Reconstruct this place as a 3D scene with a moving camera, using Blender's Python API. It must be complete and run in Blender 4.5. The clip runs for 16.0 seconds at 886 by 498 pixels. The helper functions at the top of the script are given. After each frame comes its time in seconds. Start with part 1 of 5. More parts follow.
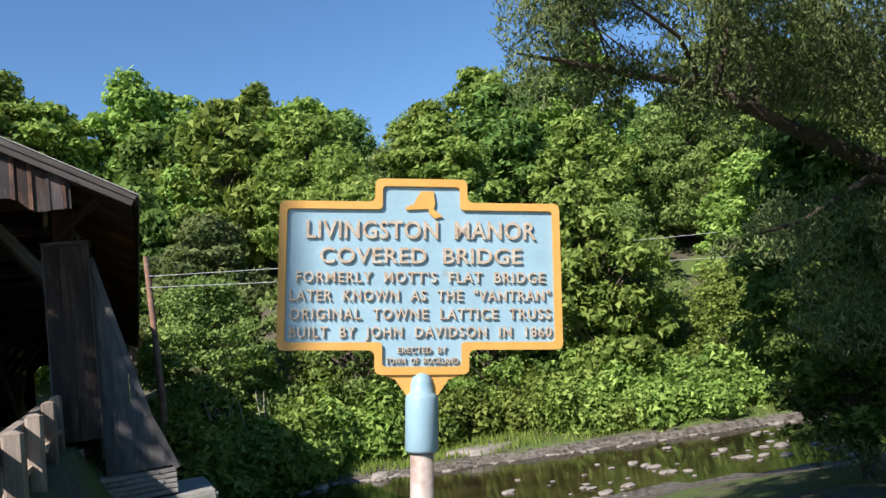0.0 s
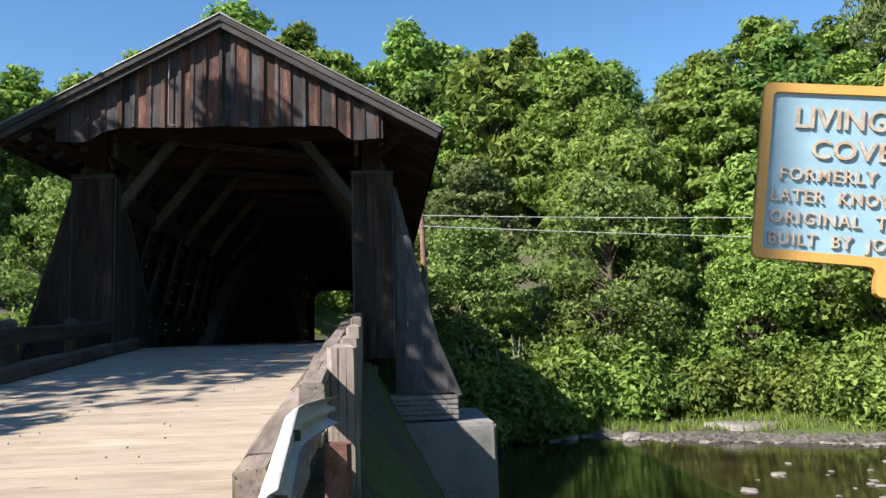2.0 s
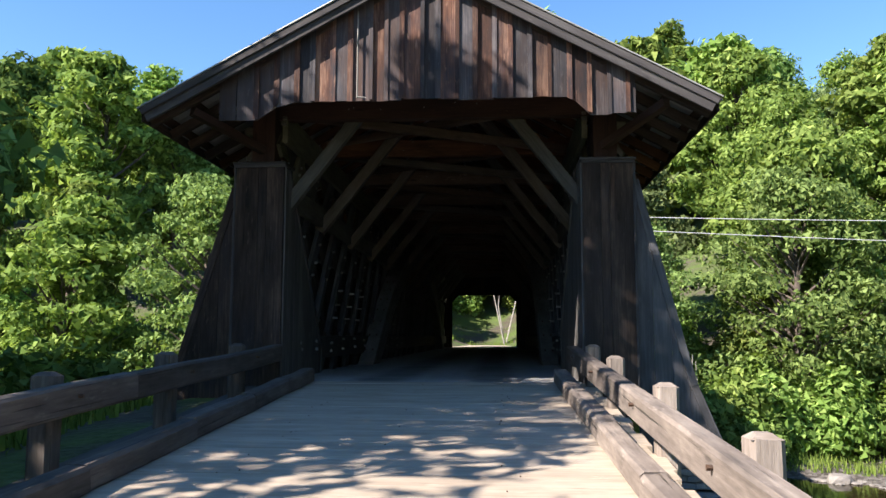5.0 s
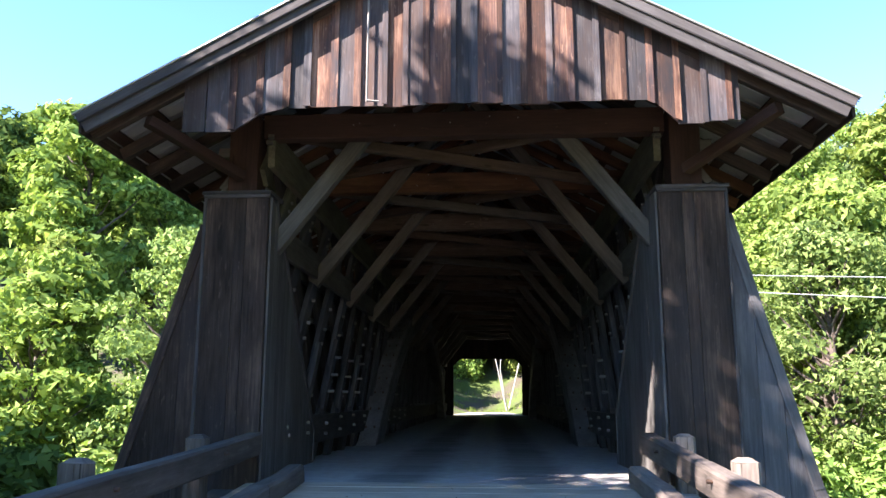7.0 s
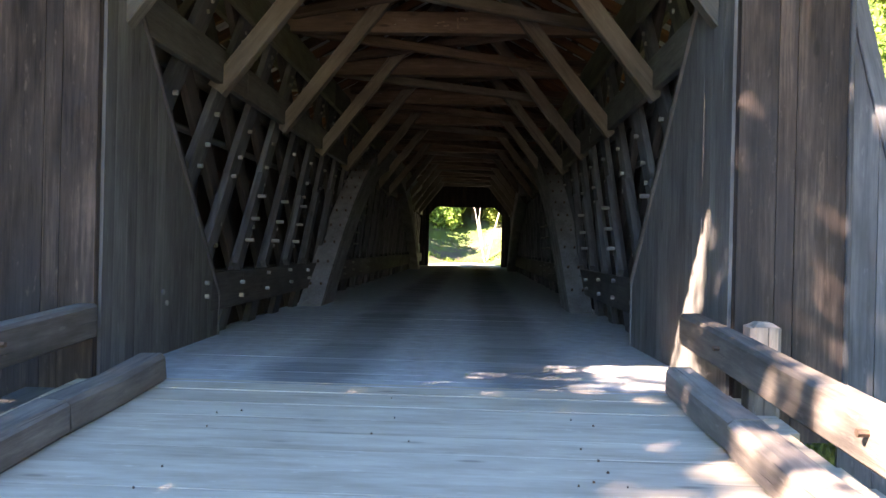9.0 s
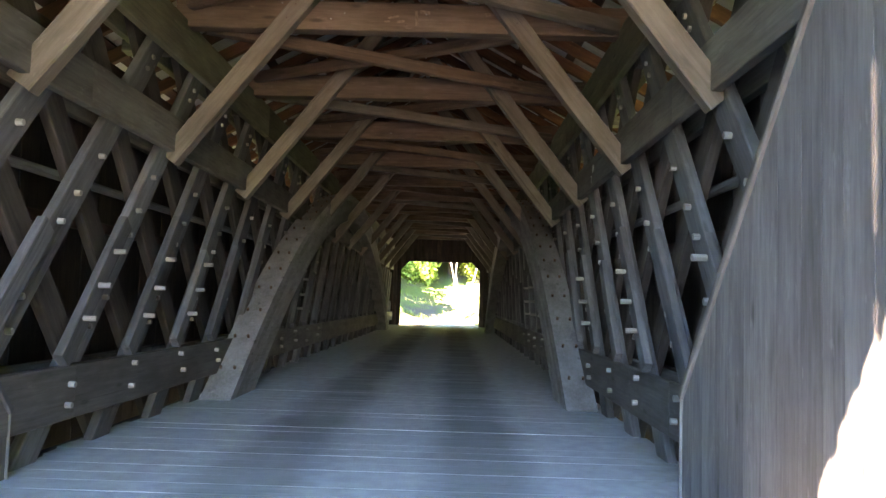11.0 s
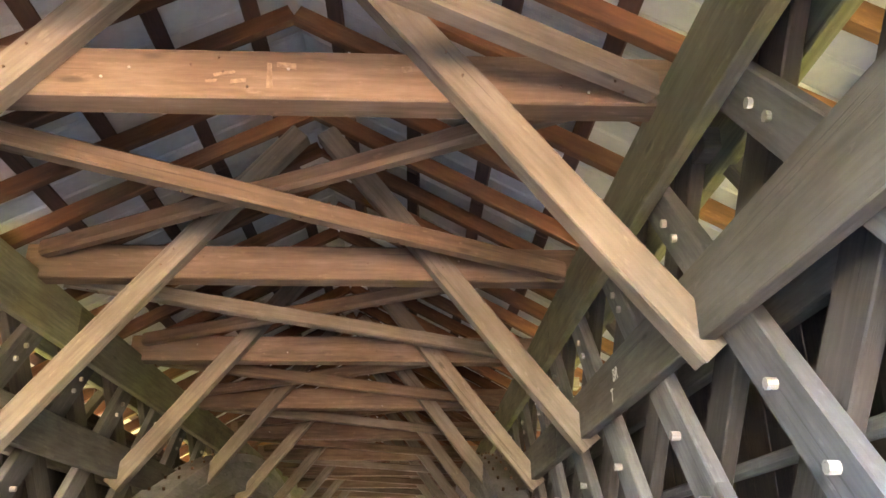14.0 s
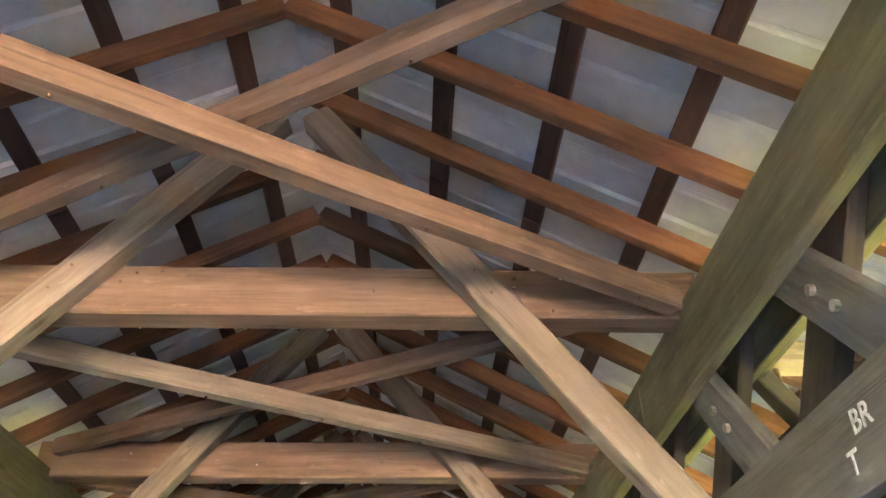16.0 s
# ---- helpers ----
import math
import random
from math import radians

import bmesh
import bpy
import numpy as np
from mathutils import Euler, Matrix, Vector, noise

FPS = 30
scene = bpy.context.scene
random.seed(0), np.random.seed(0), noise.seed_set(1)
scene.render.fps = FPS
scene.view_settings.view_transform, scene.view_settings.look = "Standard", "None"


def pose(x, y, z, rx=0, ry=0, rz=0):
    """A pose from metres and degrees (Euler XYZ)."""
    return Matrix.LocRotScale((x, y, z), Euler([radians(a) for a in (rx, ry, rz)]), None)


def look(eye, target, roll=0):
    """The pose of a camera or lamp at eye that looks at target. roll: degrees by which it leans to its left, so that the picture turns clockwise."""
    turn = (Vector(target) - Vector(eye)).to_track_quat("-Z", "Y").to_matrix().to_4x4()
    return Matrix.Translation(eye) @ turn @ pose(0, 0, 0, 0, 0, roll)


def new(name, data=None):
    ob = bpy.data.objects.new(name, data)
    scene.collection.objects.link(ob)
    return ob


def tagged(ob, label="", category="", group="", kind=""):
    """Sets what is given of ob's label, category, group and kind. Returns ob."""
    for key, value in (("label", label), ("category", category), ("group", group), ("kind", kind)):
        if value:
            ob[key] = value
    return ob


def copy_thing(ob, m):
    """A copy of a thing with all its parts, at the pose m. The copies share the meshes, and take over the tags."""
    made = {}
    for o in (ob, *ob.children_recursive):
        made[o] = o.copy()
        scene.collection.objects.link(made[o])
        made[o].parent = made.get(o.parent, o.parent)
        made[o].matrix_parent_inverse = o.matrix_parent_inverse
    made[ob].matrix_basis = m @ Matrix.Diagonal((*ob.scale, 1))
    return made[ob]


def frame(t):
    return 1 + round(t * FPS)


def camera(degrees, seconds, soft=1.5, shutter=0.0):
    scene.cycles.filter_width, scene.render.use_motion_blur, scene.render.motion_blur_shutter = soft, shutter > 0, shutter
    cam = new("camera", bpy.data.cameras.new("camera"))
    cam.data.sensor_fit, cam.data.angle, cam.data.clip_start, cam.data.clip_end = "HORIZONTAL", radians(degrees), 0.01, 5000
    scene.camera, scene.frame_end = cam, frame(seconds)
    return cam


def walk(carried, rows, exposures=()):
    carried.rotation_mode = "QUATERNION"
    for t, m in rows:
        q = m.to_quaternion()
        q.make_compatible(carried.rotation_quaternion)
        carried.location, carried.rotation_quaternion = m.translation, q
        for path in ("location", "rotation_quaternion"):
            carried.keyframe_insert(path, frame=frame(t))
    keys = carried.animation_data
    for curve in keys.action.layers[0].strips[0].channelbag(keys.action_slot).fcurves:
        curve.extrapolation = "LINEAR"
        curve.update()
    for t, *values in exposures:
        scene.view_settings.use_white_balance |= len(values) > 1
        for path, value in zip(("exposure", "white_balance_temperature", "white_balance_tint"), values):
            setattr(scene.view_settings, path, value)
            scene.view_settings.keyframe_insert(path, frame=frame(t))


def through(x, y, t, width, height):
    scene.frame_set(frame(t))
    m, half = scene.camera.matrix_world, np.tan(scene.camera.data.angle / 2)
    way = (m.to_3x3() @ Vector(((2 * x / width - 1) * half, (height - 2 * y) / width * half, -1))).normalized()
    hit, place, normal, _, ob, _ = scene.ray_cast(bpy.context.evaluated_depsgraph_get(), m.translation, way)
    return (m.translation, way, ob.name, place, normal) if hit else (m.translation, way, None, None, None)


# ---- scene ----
cam = camera(58.8, 16.0)

PATH = [
    (0, (3.728, -15.985, 0.233), (4.474, -14.15, 0.507), -8.2),
    (0.5, (3.716, -16.003, 0.231), (4.466, -14.167, 0.487), -8.4),
    (1, (3.671, -16.013, 0.215), (4.409, -14.171, 0.461), -8.3),
    (1.5, (3.296, -15.788, 0.151), (3.867, -13.891, 0.421), -6.6),
    (2, (2.971, -15.362, 0.115), (3.11, -13.379, 0.332), -1.5),
    (2.5, (2.645, -14.905, 0.253), (2.489, -12.919, 0.431), 0.9),
    (3, (2.198, -14.292, 0.254), (2.063, -12.305, 0.44), 0.6),
    (3.5, (1.879, -13.67, 0.332), (1.781, -11.679, 0.497), -0.3),
    (4, (1.581, -13.121, 0.444), (1.45, -11.132, 0.617), -0.7),
    (6.3, (0.63, -10.031, 0.848), (0.481, -8.062, 1.161), 0.8),
    (6.5, (0.579, -9.775, 0.845), (0.435, -7.808, 1.174), 0.1),
    (7, (0.374, -9.006, 0.924), (0.248, -7.046, 1.299), 0.1),
    (7.5, (0.36, -8.178, 1.03), (0.241, -6.22, 1.417), 0.5),
    (8, (0.333, -7.294, 1.013), (0.218, -5.323, 1.331), 0.5),
    (8.1, (0.355, -7.102, 1.009), (0.241, -5.125, 1.287), 0.7),
    (8.2, (0.383, -6.922, 1.004), (0.289, -4.936, 1.222), 0.9),
    (10.3, (0.512, -3.594, 1.15), (0.447, -1.596, 1.077), 1.8),
    (10.5, (0.554, -3.254, 1.195), (0.503, -1.256, 1.129), 1.8),
    (11, (0.614, -2.382, 1.274), (0.588, -0.386, 1.406), 1.7),
    (11.5, (0.65, -1.564, 1.329), (0.632, 0.419, 1.584), 1.9),
    (12, (0.71, -0.784, 1.39), (0.697, 1.182, 1.76), 1.8),
    (12.5, (0.828, 0.021, 1.486), (0.82, 1.973, 1.921), 1.3),
    (13, (0.918, 0.754, 1.532), (0.975, 2.691, 2.024), 1.2),
    (13.5, (0.918, 1.493, 1.573), (1.005, 3.405, 2.152), 1.0),
    (14, (0.971, 2.192, 1.703), (1.043, 4.034, 2.478), -0.2),
    (14.5, (0.904, 2.827, 1.73), (0.944, 4.591, 2.672), 1.3),
    (15, (0.953, 3.466, 1.76), (0.974, 5.15, 2.839), 0.9),
    (15.5, (0.872, 4.166, 1.793), (0.906, 5.775, 2.98), -0.6),
    (16, (0.797, 4.842, 1.938), (0.865, 6.491, 3.067), -0.6),
]
EXPOSURES = [(0, 0.85, 6600, 14), (1.5, 0.85, 6600, 14), (2.4, 1.1, 6500, 12), (3.5, 1.0, 6500, 14), (4.2, 1.1, 6600, 14), (6.3, 2.2, 6500, 20), (7.0, 2.65, 6500, 22), (8.2, 3.75, 7000, 24),
             (10.3, 4.55, 8400, 28), (10.7, 5.2, 8400, 28), (11.1, 6.1, 8100, 28), (11.6, 7.25, 8300, 30), (12.3, 7.75, 8900, 34), (13.5, 8.1, 9800, 38), (14.5, 8.35, 9900, 38), (16, 8.75, 9500, 36)]
walk(cam, [(t, look(eye, target, roll)) for t, eye, target, roll in PATH], EXPOSURES)

# ---- world, sun, exposure ----
SUN = Vector((1.0, 0.67, -1.0)).normalized()
world = bpy.data.worlds.new("sky")
scene.world = world
world.use_nodes = True
wn = world.node_tree.nodes
sky = wn.new("ShaderNodeTexSky")
sky.sky_type = "NISHITA"
sky.sun_disc = False
sky.sun_elevation = math.asin(-SUN.z)
sky.sun_rotation = math.atan2(-SUN.x, -SUN.y)
sky.air_density, sky.dust_density, sky.ozone_density = 1.0, 0.0, 2.0
wn["Background"].inputs["Strength"].default_value = 0.10
deep = wn.new("ShaderNodeHueSaturation")
deep.inputs["Saturation"].default_value = 1.22
world.node_tree.links.new(sky.outputs["Color"], deep.inputs["Color"])
world.node_tree.links.new(deep.outputs["Color"], wn["Background"].inputs["Color"])
sun = new("sun", bpy.data.lights.new("sun", "SUN"))
sun.data.energy, sun.data.angle, sun.data.color = 5.0, radians(0.5), (1.0, 0.93, 0.82)
sun.matrix_world = look((0, 0, 40), Vector((0, 0, 40)) + SUN)


# ---- materials ----
class Nodes:
    """A short way to write node materials."""

    def __init__(self, name):
        self.mat = bpy.data.materials.new(name)
        self.mat.use_nodes = True
        self.tree = self.mat.node_tree
        self.bsdf = self.tree.nodes["Principled BSDF"]
        self.out = self.tree.nodes["Material Output"]

    def add(self, kind, **values):
        node = self.tree.nodes.new("ShaderNode" + kind)
        for key, value in values.items():
            if key in node.inputs:
                node.inputs[key].default_value = value
        return node

    def link(self, a, b):
        self.tree.links.new(a, b)

    def ramp(self, source, stops):
        node = self.tree.nodes.new("ShaderNodeValToRGB")
        while len(node.color_ramp.elements) < len(stops):
            node.color_ramp.elements.new(0.5)
        for e, (at, c) in zip(node.color_ramp.elements, stops):
            e.position, e.color = at, (*c, 1)
        self.link(source, node.inputs["Fac"])
        return node.outputs["Color"]

    def mix(self, kind, fac, a, b):
        node = self.tree.nodes.new("ShaderNodeMix")
        node.data_type, node.blend_type = "RGBA", kind
        for socket, value in ((node.inputs[0], fac), (node.inputs[6], a), (node.inputs[7], b)):
            if hasattr(value, "links"):
                self.link(value, socket)
            else:
                socket.default_value = value if isinstance(value, float) else (*value, 1)
        return node.outputs[2]

    def math(self, op, a, b=0.0):
        node = self.tree.nodes.new("ShaderNodeMath")
        node.operation = op
        for socket, value in zip(node.inputs, (a, b)):
            if hasattr(value, "links"):
                self.link(value, socket)
            else:
                socket.default_value = value
        return node.outputs[0]

    def coords(self, scale=(1, 1, 1), shuffled=True):
        """Object coordinates, shifted by the object's random number."""
        tex = self.add("TexCoord")
        source = tex.outputs["Object"]
        if shuffled:
            info = self.add("ObjectInfo")
            move = self.tree.nodes.new("ShaderNodeVectorMath")
            move.operation = "MULTIPLY_ADD"
            self.link(info.outputs["Random"], move.inputs[0])
            move.inputs[1].default_value = (37.0, 53.0, 71.0)
            self.link(source, move.inputs[2])
            source = move.outputs[0]
        m = self.tree.nodes.new("ShaderNodeMapping")
        m.inputs["Scale"].default_value = scale
        self.link(source, m.inputs["Vector"])
        return m.outputs["Vector"]

    def noise(self, vector, scale, detail=4.0, rough=0.6):
        n = self.add("TexNoise", Scale=scale, Detail=detail, Roughness=rough)
        self.link(vector, n.inputs["Vector"])
        return n.outputs["Fac"]

    def bump(self, height, strength, distance):
        b = self.add("Bump", Strength=strength, Distance=distance)
        self.link(height, b.inputs["Height"])
        self.link(b.outputs["Normal"], self.bsdf.inputs["Normal"])

    def done(self, colour, rough=0.8, metal=0.0, spec=0.3):
        if hasattr(colour, "links"):
            self.link(colour, self.bsdf.inputs["Base Color"])
        else:
            self.bsdf.inputs["Base Color"].default_value = (*colour, 1)
        self.bsdf.inputs["Roughness"].default_value = rough
        self.bsdf.inputs["Metallic"].default_value = metal
        self.bsdf.inputs["Specular IOR Level"].default_value = spec
        return self.mat


def wood(name, dark, mid, light, stain=(0.05, 0.045, 0.045), stain_amount=0.5, vary=0.35, rough=0.82, grain=16.0, bump=0.5, axis="x", cracks=0.4):
    """Sawn timber whose grain runs along local x, with stains, knots and a shade of its own for every piece."""
    n = Nodes(name)
    def run(a, b):
        return (a, b, b) if axis == "x" else (b, a, b)
    fine = n.noise(n.coords(run(0.9, grain)), 2.4, 6.0, 0.65)
    broad = n.noise(n.coords(run(0.35, 3.0)), 1.3, 3.0)
    cloud = n.noise(n.coords(run(1.6, 4.5)), 1.0, 5.0, 0.6)
    mixed = n.math("ADD", n.math("MULTIPLY", fine, 0.34), n.math("ADD", n.math("MULTIPLY", broad, 0.33), n.math("MULTIPLY", cloud, 0.33)))
    base = n.ramp(mixed, [(0.36, dark), (0.51, mid), (0.66, light)])
    blot = n.ramp(n.noise(n.coords(run(0.6, 1.6)), 1.1, 5.0, 0.7), [(0.45, (0, 0, 0)), (0.68, (1, 1, 1))])
    colour = n.mix("MIX", n.math("MULTIPLY", blot, stain_amount), base, stain)
    knots = n.add("TexVoronoi", Scale=1.0)
    n.link(n.coords(run(1.3, 5.0)), knots.inputs["Vector"])
    ring = n.ramp(knots.outputs["Distance"], [(0.05, (1, 1, 1)), (0.13, (0, 0, 0))])
    colour = n.mix("MIX", n.math("MULTIPLY", ring, 0.55), colour, tuple(0.4 * c for c in dark))
    crack = n.ramp(n.noise(n.coords(run(0.22, grain * 1.5)), 1.7, 3.0), [(0.64, (0, 0, 0)), (0.69, (1, 1, 1))])
    colour = n.mix("MIX", n.math("MULTIPLY", crack, cracks), colour, tuple(0.45 * c for c in dark))
    scuff = n.ramp(n.noise(n.coords(run(4.0, 13.0)), 1.5, 4.0), [(0.62, (0, 0, 0)), (0.72, (1, 1, 1))])
    colour = n.mix("MIX", n.math("MULTIPLY", scuff, 0.35), colour, tuple(min(0.8, 1.25 * c) for c in light))
    info = n.add("ObjectInfo")
    shade = n.math("ADD", n.math("MULTIPLY", info.outputs["Random"], vary), 1.0 - vary * 0.55)
    hsv = n.tree.nodes.new("ShaderNodeHueSaturation")
    n.link(shade, hsv.inputs["Value"])
    n.link(colour, hsv.inputs["Color"])
    n.bump(n.math("SUBTRACT", n.math("ADD", n.math("MULTIPLY", fine, 1.0), n.math("MULTIPLY", broad, 0.8)), n.math("MULTIPLY", crack, cracks * 1.5)), bump, 0.006)
    return n.done(hsv.outputs["Color"], rough)


GABLE = wood("weathered_red_brown_boards", (0.020, 0.014, 0.014), (0.115, 0.052, 0.034), (0.38, 0.225, 0.155), (0.03, 0.032, 0.042), 0.95, 1.1, 0.75, 20.0)
# besides dark posts, this colour stands for shade on left wing and entrance rafters
DARKWOOD = wood("blackened_and_shaded_boards", (0.012, 0.008, 0.007), (0.05, 0.034, 0.027), (0.135, 0.092, 0.072), (0.03, 0.028, 0.032), 0.6, 0.65, 0.8, 18.0)
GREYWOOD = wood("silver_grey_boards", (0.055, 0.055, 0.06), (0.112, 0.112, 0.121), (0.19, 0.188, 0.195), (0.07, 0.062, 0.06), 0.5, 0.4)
GABLEDARK = wood("weathered_charcoal_boards", (0.018, 0.018, 0.022), (0.052, 0.050, 0.058), (0.15, 0.135, 0.135), (0.085, 0.045, 0.03), 0.6, 0.9, 0.75, 20.0)
WINGWOOD = wood("dusty_silver_boards", (0.060, 0.056, 0.053), (0.122, 0.117, 0.112), (0.181, 0.175, 0.169), (0.064, 0.053, 0.048), 0.45, 0.35)
# weathered brown, darkened further for the shade over the left rail and kerb
DARKRAIL = wood("dark_weathered_shaded_timber", (0.05, 0.042, 0.036), (0.12, 0.10, 0.088), (0.21, 0.18, 0.155), (0.055, 0.05, 0.04), 0.5, 0.3, 0.85, 11.0, 1.0, cracks=0.8)
LATTICE = wood("dusty_grey_timber", (0.053, 0.053, 0.055), (0.106, 0.108, 0.112), (0.154, 0.156, 0.162), (0.056, 0.050, 0.048), 0.55, 0.5)
CHORD = wood("dark_grey_timber", (0.046, 0.043, 0.039), (0.092, 0.085, 0.078), (0.140, 0.130, 0.120), (0.046, 0.040, 0.034), 0.5, 0.3)
UPPERCHORD = wood("dark_brown_grey_timber", (0.05, 0.048, 0.041), (0.108, 0.104, 0.09), (0.165, 0.16, 0.14), (0.052, 0.042, 0.032), 0.55, 0.35)
GREENWOOD = wood("mossy_grey_timber", (0.056, 0.053, 0.034), (0.122, 0.116, 0.077), (0.19, 0.182, 0.125), (0.06, 0.05, 0.03), 0.5, 0.35)
TIMBER = wood("warm_brown_timber", (0.046, 0.030, 0.019), (0.105, 0.072, 0.050), (0.166, 0.122, 0.090), (0.074, 0.044, 0.028), 0.65, 0.35, 0.78, 12.0)
BRACE = wood("pale_brown_timber", (0.06, 0.05, 0.039), (0.122, 0.105, 0.084), (0.175, 0.157, 0.132), (0.098, 0.072, 0.052), 0.5, 0.4, 0.78, 12.0)
RAFTER = wood("red_brown_timber", (0.049, 0.022, 0.011), (0.107, 0.047, 0.022), (0.178, 0.089, 0.044), (0.058, 0.026, 0.016), 0.5, 0.8, 0.78, 12.0)
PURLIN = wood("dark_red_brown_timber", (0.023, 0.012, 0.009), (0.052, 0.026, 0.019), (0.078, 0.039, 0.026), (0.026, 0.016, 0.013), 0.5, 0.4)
RAILWOOD = wood("sun_bleached_timber", (0.105, 0.088, 0.076), (0.27, 0.225, 0.192), (0.41, 0.355, 0.31), (0.12, 0.10, 0.09), 0.65, 0.35, 0.88, 11.0, 1.0, cracks=0.85)
DECK = wood("worn_dusty_planks", (0.27, 0.215, 0.165), (0.40, 0.335, 0.265), (0.50, 0.43, 0.35), (0.30, 0.245, 0.19), 0.5, 0.12, 0.9, 7.0, 0.5)
PEG = wood("pale_pegs", (0.155, 0.145, 0.130), (0.248, 0.238, 0.223), (0.321, 0.311, 0.295), (0.155, 0.140, 0.125), 0.4, 0.3)


def floor_material():
    """Dusty planks with two wheel tracks worn dark."""
    n = Nodes("dusty_bridge_planks")
    grain = n.noise(n.coords((1.0, 14.0, 14.0)), 2.0, 5.0)
    geo = n.add("NewGeometry")
    parts = n.add("SeparateXYZ")
    n.link(geo.outputs["Position"], parts.inputs[0])
    wobble = n.noise(geo.outputs["Position"], 0.7, 3.0)
    x = n.math("ADD", parts.outputs["X"], n.math("MULTIPLY", n.math("SUBTRACT", wobble, 0.5), 0.5))
    tracks = n.math("SUBTRACT", n.math("ABSOLUTE", n.math("SUBTRACT", n.math("ABSOLUTE", n.math("SUBTRACT", x, 0.05)), 0.82)), 0.0)
    worn = n.ramp(n.math("ADD", tracks, n.math("MULTIPLY", n.math("SUBTRACT", grain, 0.5), 0.35)), [(0.22, (1, 1, 1)), (0.52, (0, 0, 0))])
    dust = n.ramp(n.noise(geo.outputs["Position"], 6.0, 5.0), [(0.3, (0.29, 0.288, 0.286)), (0.7, (0.40, 0.398, 0.396))])
    bare = n.ramp(grain, [(0.3, (0.10, 0.099, 0.098)), (0.7, (0.18, 0.178, 0.176))])
    info = n.add("ObjectInfo")
    colour = n.mix("MIX", n.math("MULTIPLY", worn, n.math("ADD", n.math("MULTIPLY", info.outputs["Random"], 0.35), 0.6)), dust, bare)
    n.bump(n.math("ADD", grain, n.noise(geo.outputs["Position"], 25.0)), 0.35, 0.006)
    return n.done(colour, 0.92)


FLOORWOOD = floor_material()


def mottled(name, stops, scale=3.0, rough=0.8, metal=0.0, bump=0.3, distance=0.01, spec=0.3, detail=6.0, shuffled=True):
    n = Nodes(name)
    v = n.coords((1, 1, 1), shuffled)
    a = n.noise(v, scale, detail, 0.65)
    b = n.noise(v, scale * 7.3, 4.0)
    both = n.math("ADD", n.math("MULTIPLY", a, 0.7), n.math("MULTIPLY", b, 0.3))
    n.bump(both, bump, distance)
    return n.done(n.ramp(both, stops), rough, metal, spec)


SHEET = mottled("dull_galvanised_sheet", [(0.35, (0.291, 0.304, 0.326)), (0.6, (0.391, 0.403, 0.425)), (0.75, (0.440, 0.453, 0.468))], 1.2, 0.55, 0.08, 0.05)
ROOFTOP = mottled("weathered_roof_metal", [(0.35, (0.30, 0.31, 0.30)), (0.65, (0.48, 0.48, 0.45))], 1.5, 0.55, 0.4, 0.05)
FASCIA = wood("charcoal_fascia", (0.038, 0.036, 0.038), (0.072, 0.068, 0.07), (0.125, 0.12, 0.12), (0.07, 0.06, 0.06), 0.4, 0.4)
IRON = mottled("rusty_iron", [(0.35, (0.05, 0.04, 0.035)), (0.65, (0.16, 0.09, 0.055))], 20.0, 0.7, 0.4)
STEEL = mottled("white_weathered_steel", [(0.3, (0.36, 0.36, 0.355)), (0.5, (0.58, 0.585, 0.585)), (0.7, (0.68, 0.69, 0.69))], 5.0, 0.5, 0.1, 0.1)
CONCRETE = mottled("grey_concrete", [(0.3, (0.16, 0.16, 0.155)), (0.7, (0.33, 0.33, 0.32))], 2.0, 0.9)
STONE = mottled("grey_fieldstone", [(0.3, (0.14, 0.14, 0.145)), (0.7, (0.34, 0.335, 0.33))], 5.0, 0.9, 0.0, 0.6)
ROCK = mottled("pale_river_rock", [(0.3, (0.13, 0.115, 0.10)), (0.55, (0.26, 0.24, 0.22)), (0.75, (0.36, 0.34, 0.32))], 1.4, 0.85, 0.0, 0.7, 0.05)
SIGNBLUE = mottled("faded_light_blue_paint", [(0.27, (0.26, 0.21, 0.155)), (0.37, (0.215, 0.35, 0.44)), (0.62, (0.25, 0.40, 0.50)), (0.78, (0.35, 0.45, 0.50))], 7.0, 0.45, 0.0, 0.1, 0.003)
SIGNYELLOW = mottled("chipped_yellow_paint", [(0.26, (0.25, 0.14, 0.06)), (0.34, (0.50, 0.265, 0.065)), (0.7, (0.58, 0.34, 0.10))], 9.0, 0.45, 0.0, 0.15, 0.003)
SIGNRUST = mottled("worn_cream_letters", [(0.3, (0.26, 0.16, 0.09)), (0.42, (0.34, 0.26, 0.19)), (0.62, (0.46, 0.43, 0.38)), (0.75, (0.36, 0.48, 0.55))], 26.0, 0.5, 0.0, 0.2, 0.002)
POLEMETAL = mottled("rust_streaked_pole", [(0.3, (0.22, 0.12, 0.075)), (0.5, (0.42, 0.36, 0.34)), (0.7, (0.52, 0.50, 0.49))], 4.0, 0.5, 0.2)
RUSTYPAINT = mottled("rusty_red_brown_paint", [(0.35, (0.10, 0.045, 0.03)), (0.6, (0.24, 0.13, 0.10)), (0.75, (0.42, 0.36, 0.33))], 9.0, 0.7, 0.2, 0.4)
WASHER = mottled("dull_iron_nuts", [(0.3, (0.084, 0.073, 0.059)), (0.7, (0.182, 0.164, 0.136))], 30.0, 0.7, 0.2)
CHALK = mottled("faint_chalk", [(0.4, (0.30, 0.30, 0.28)), (0.6, (0.62, 0.62, 0.60))], 40.0, 0.95)
SCRAPE = mottled("freshly_scraped_wood", [(0.35, (0.12, 0.08, 0.052)), (0.65, (0.215, 0.16, 0.112))], 30.0, 0.85)
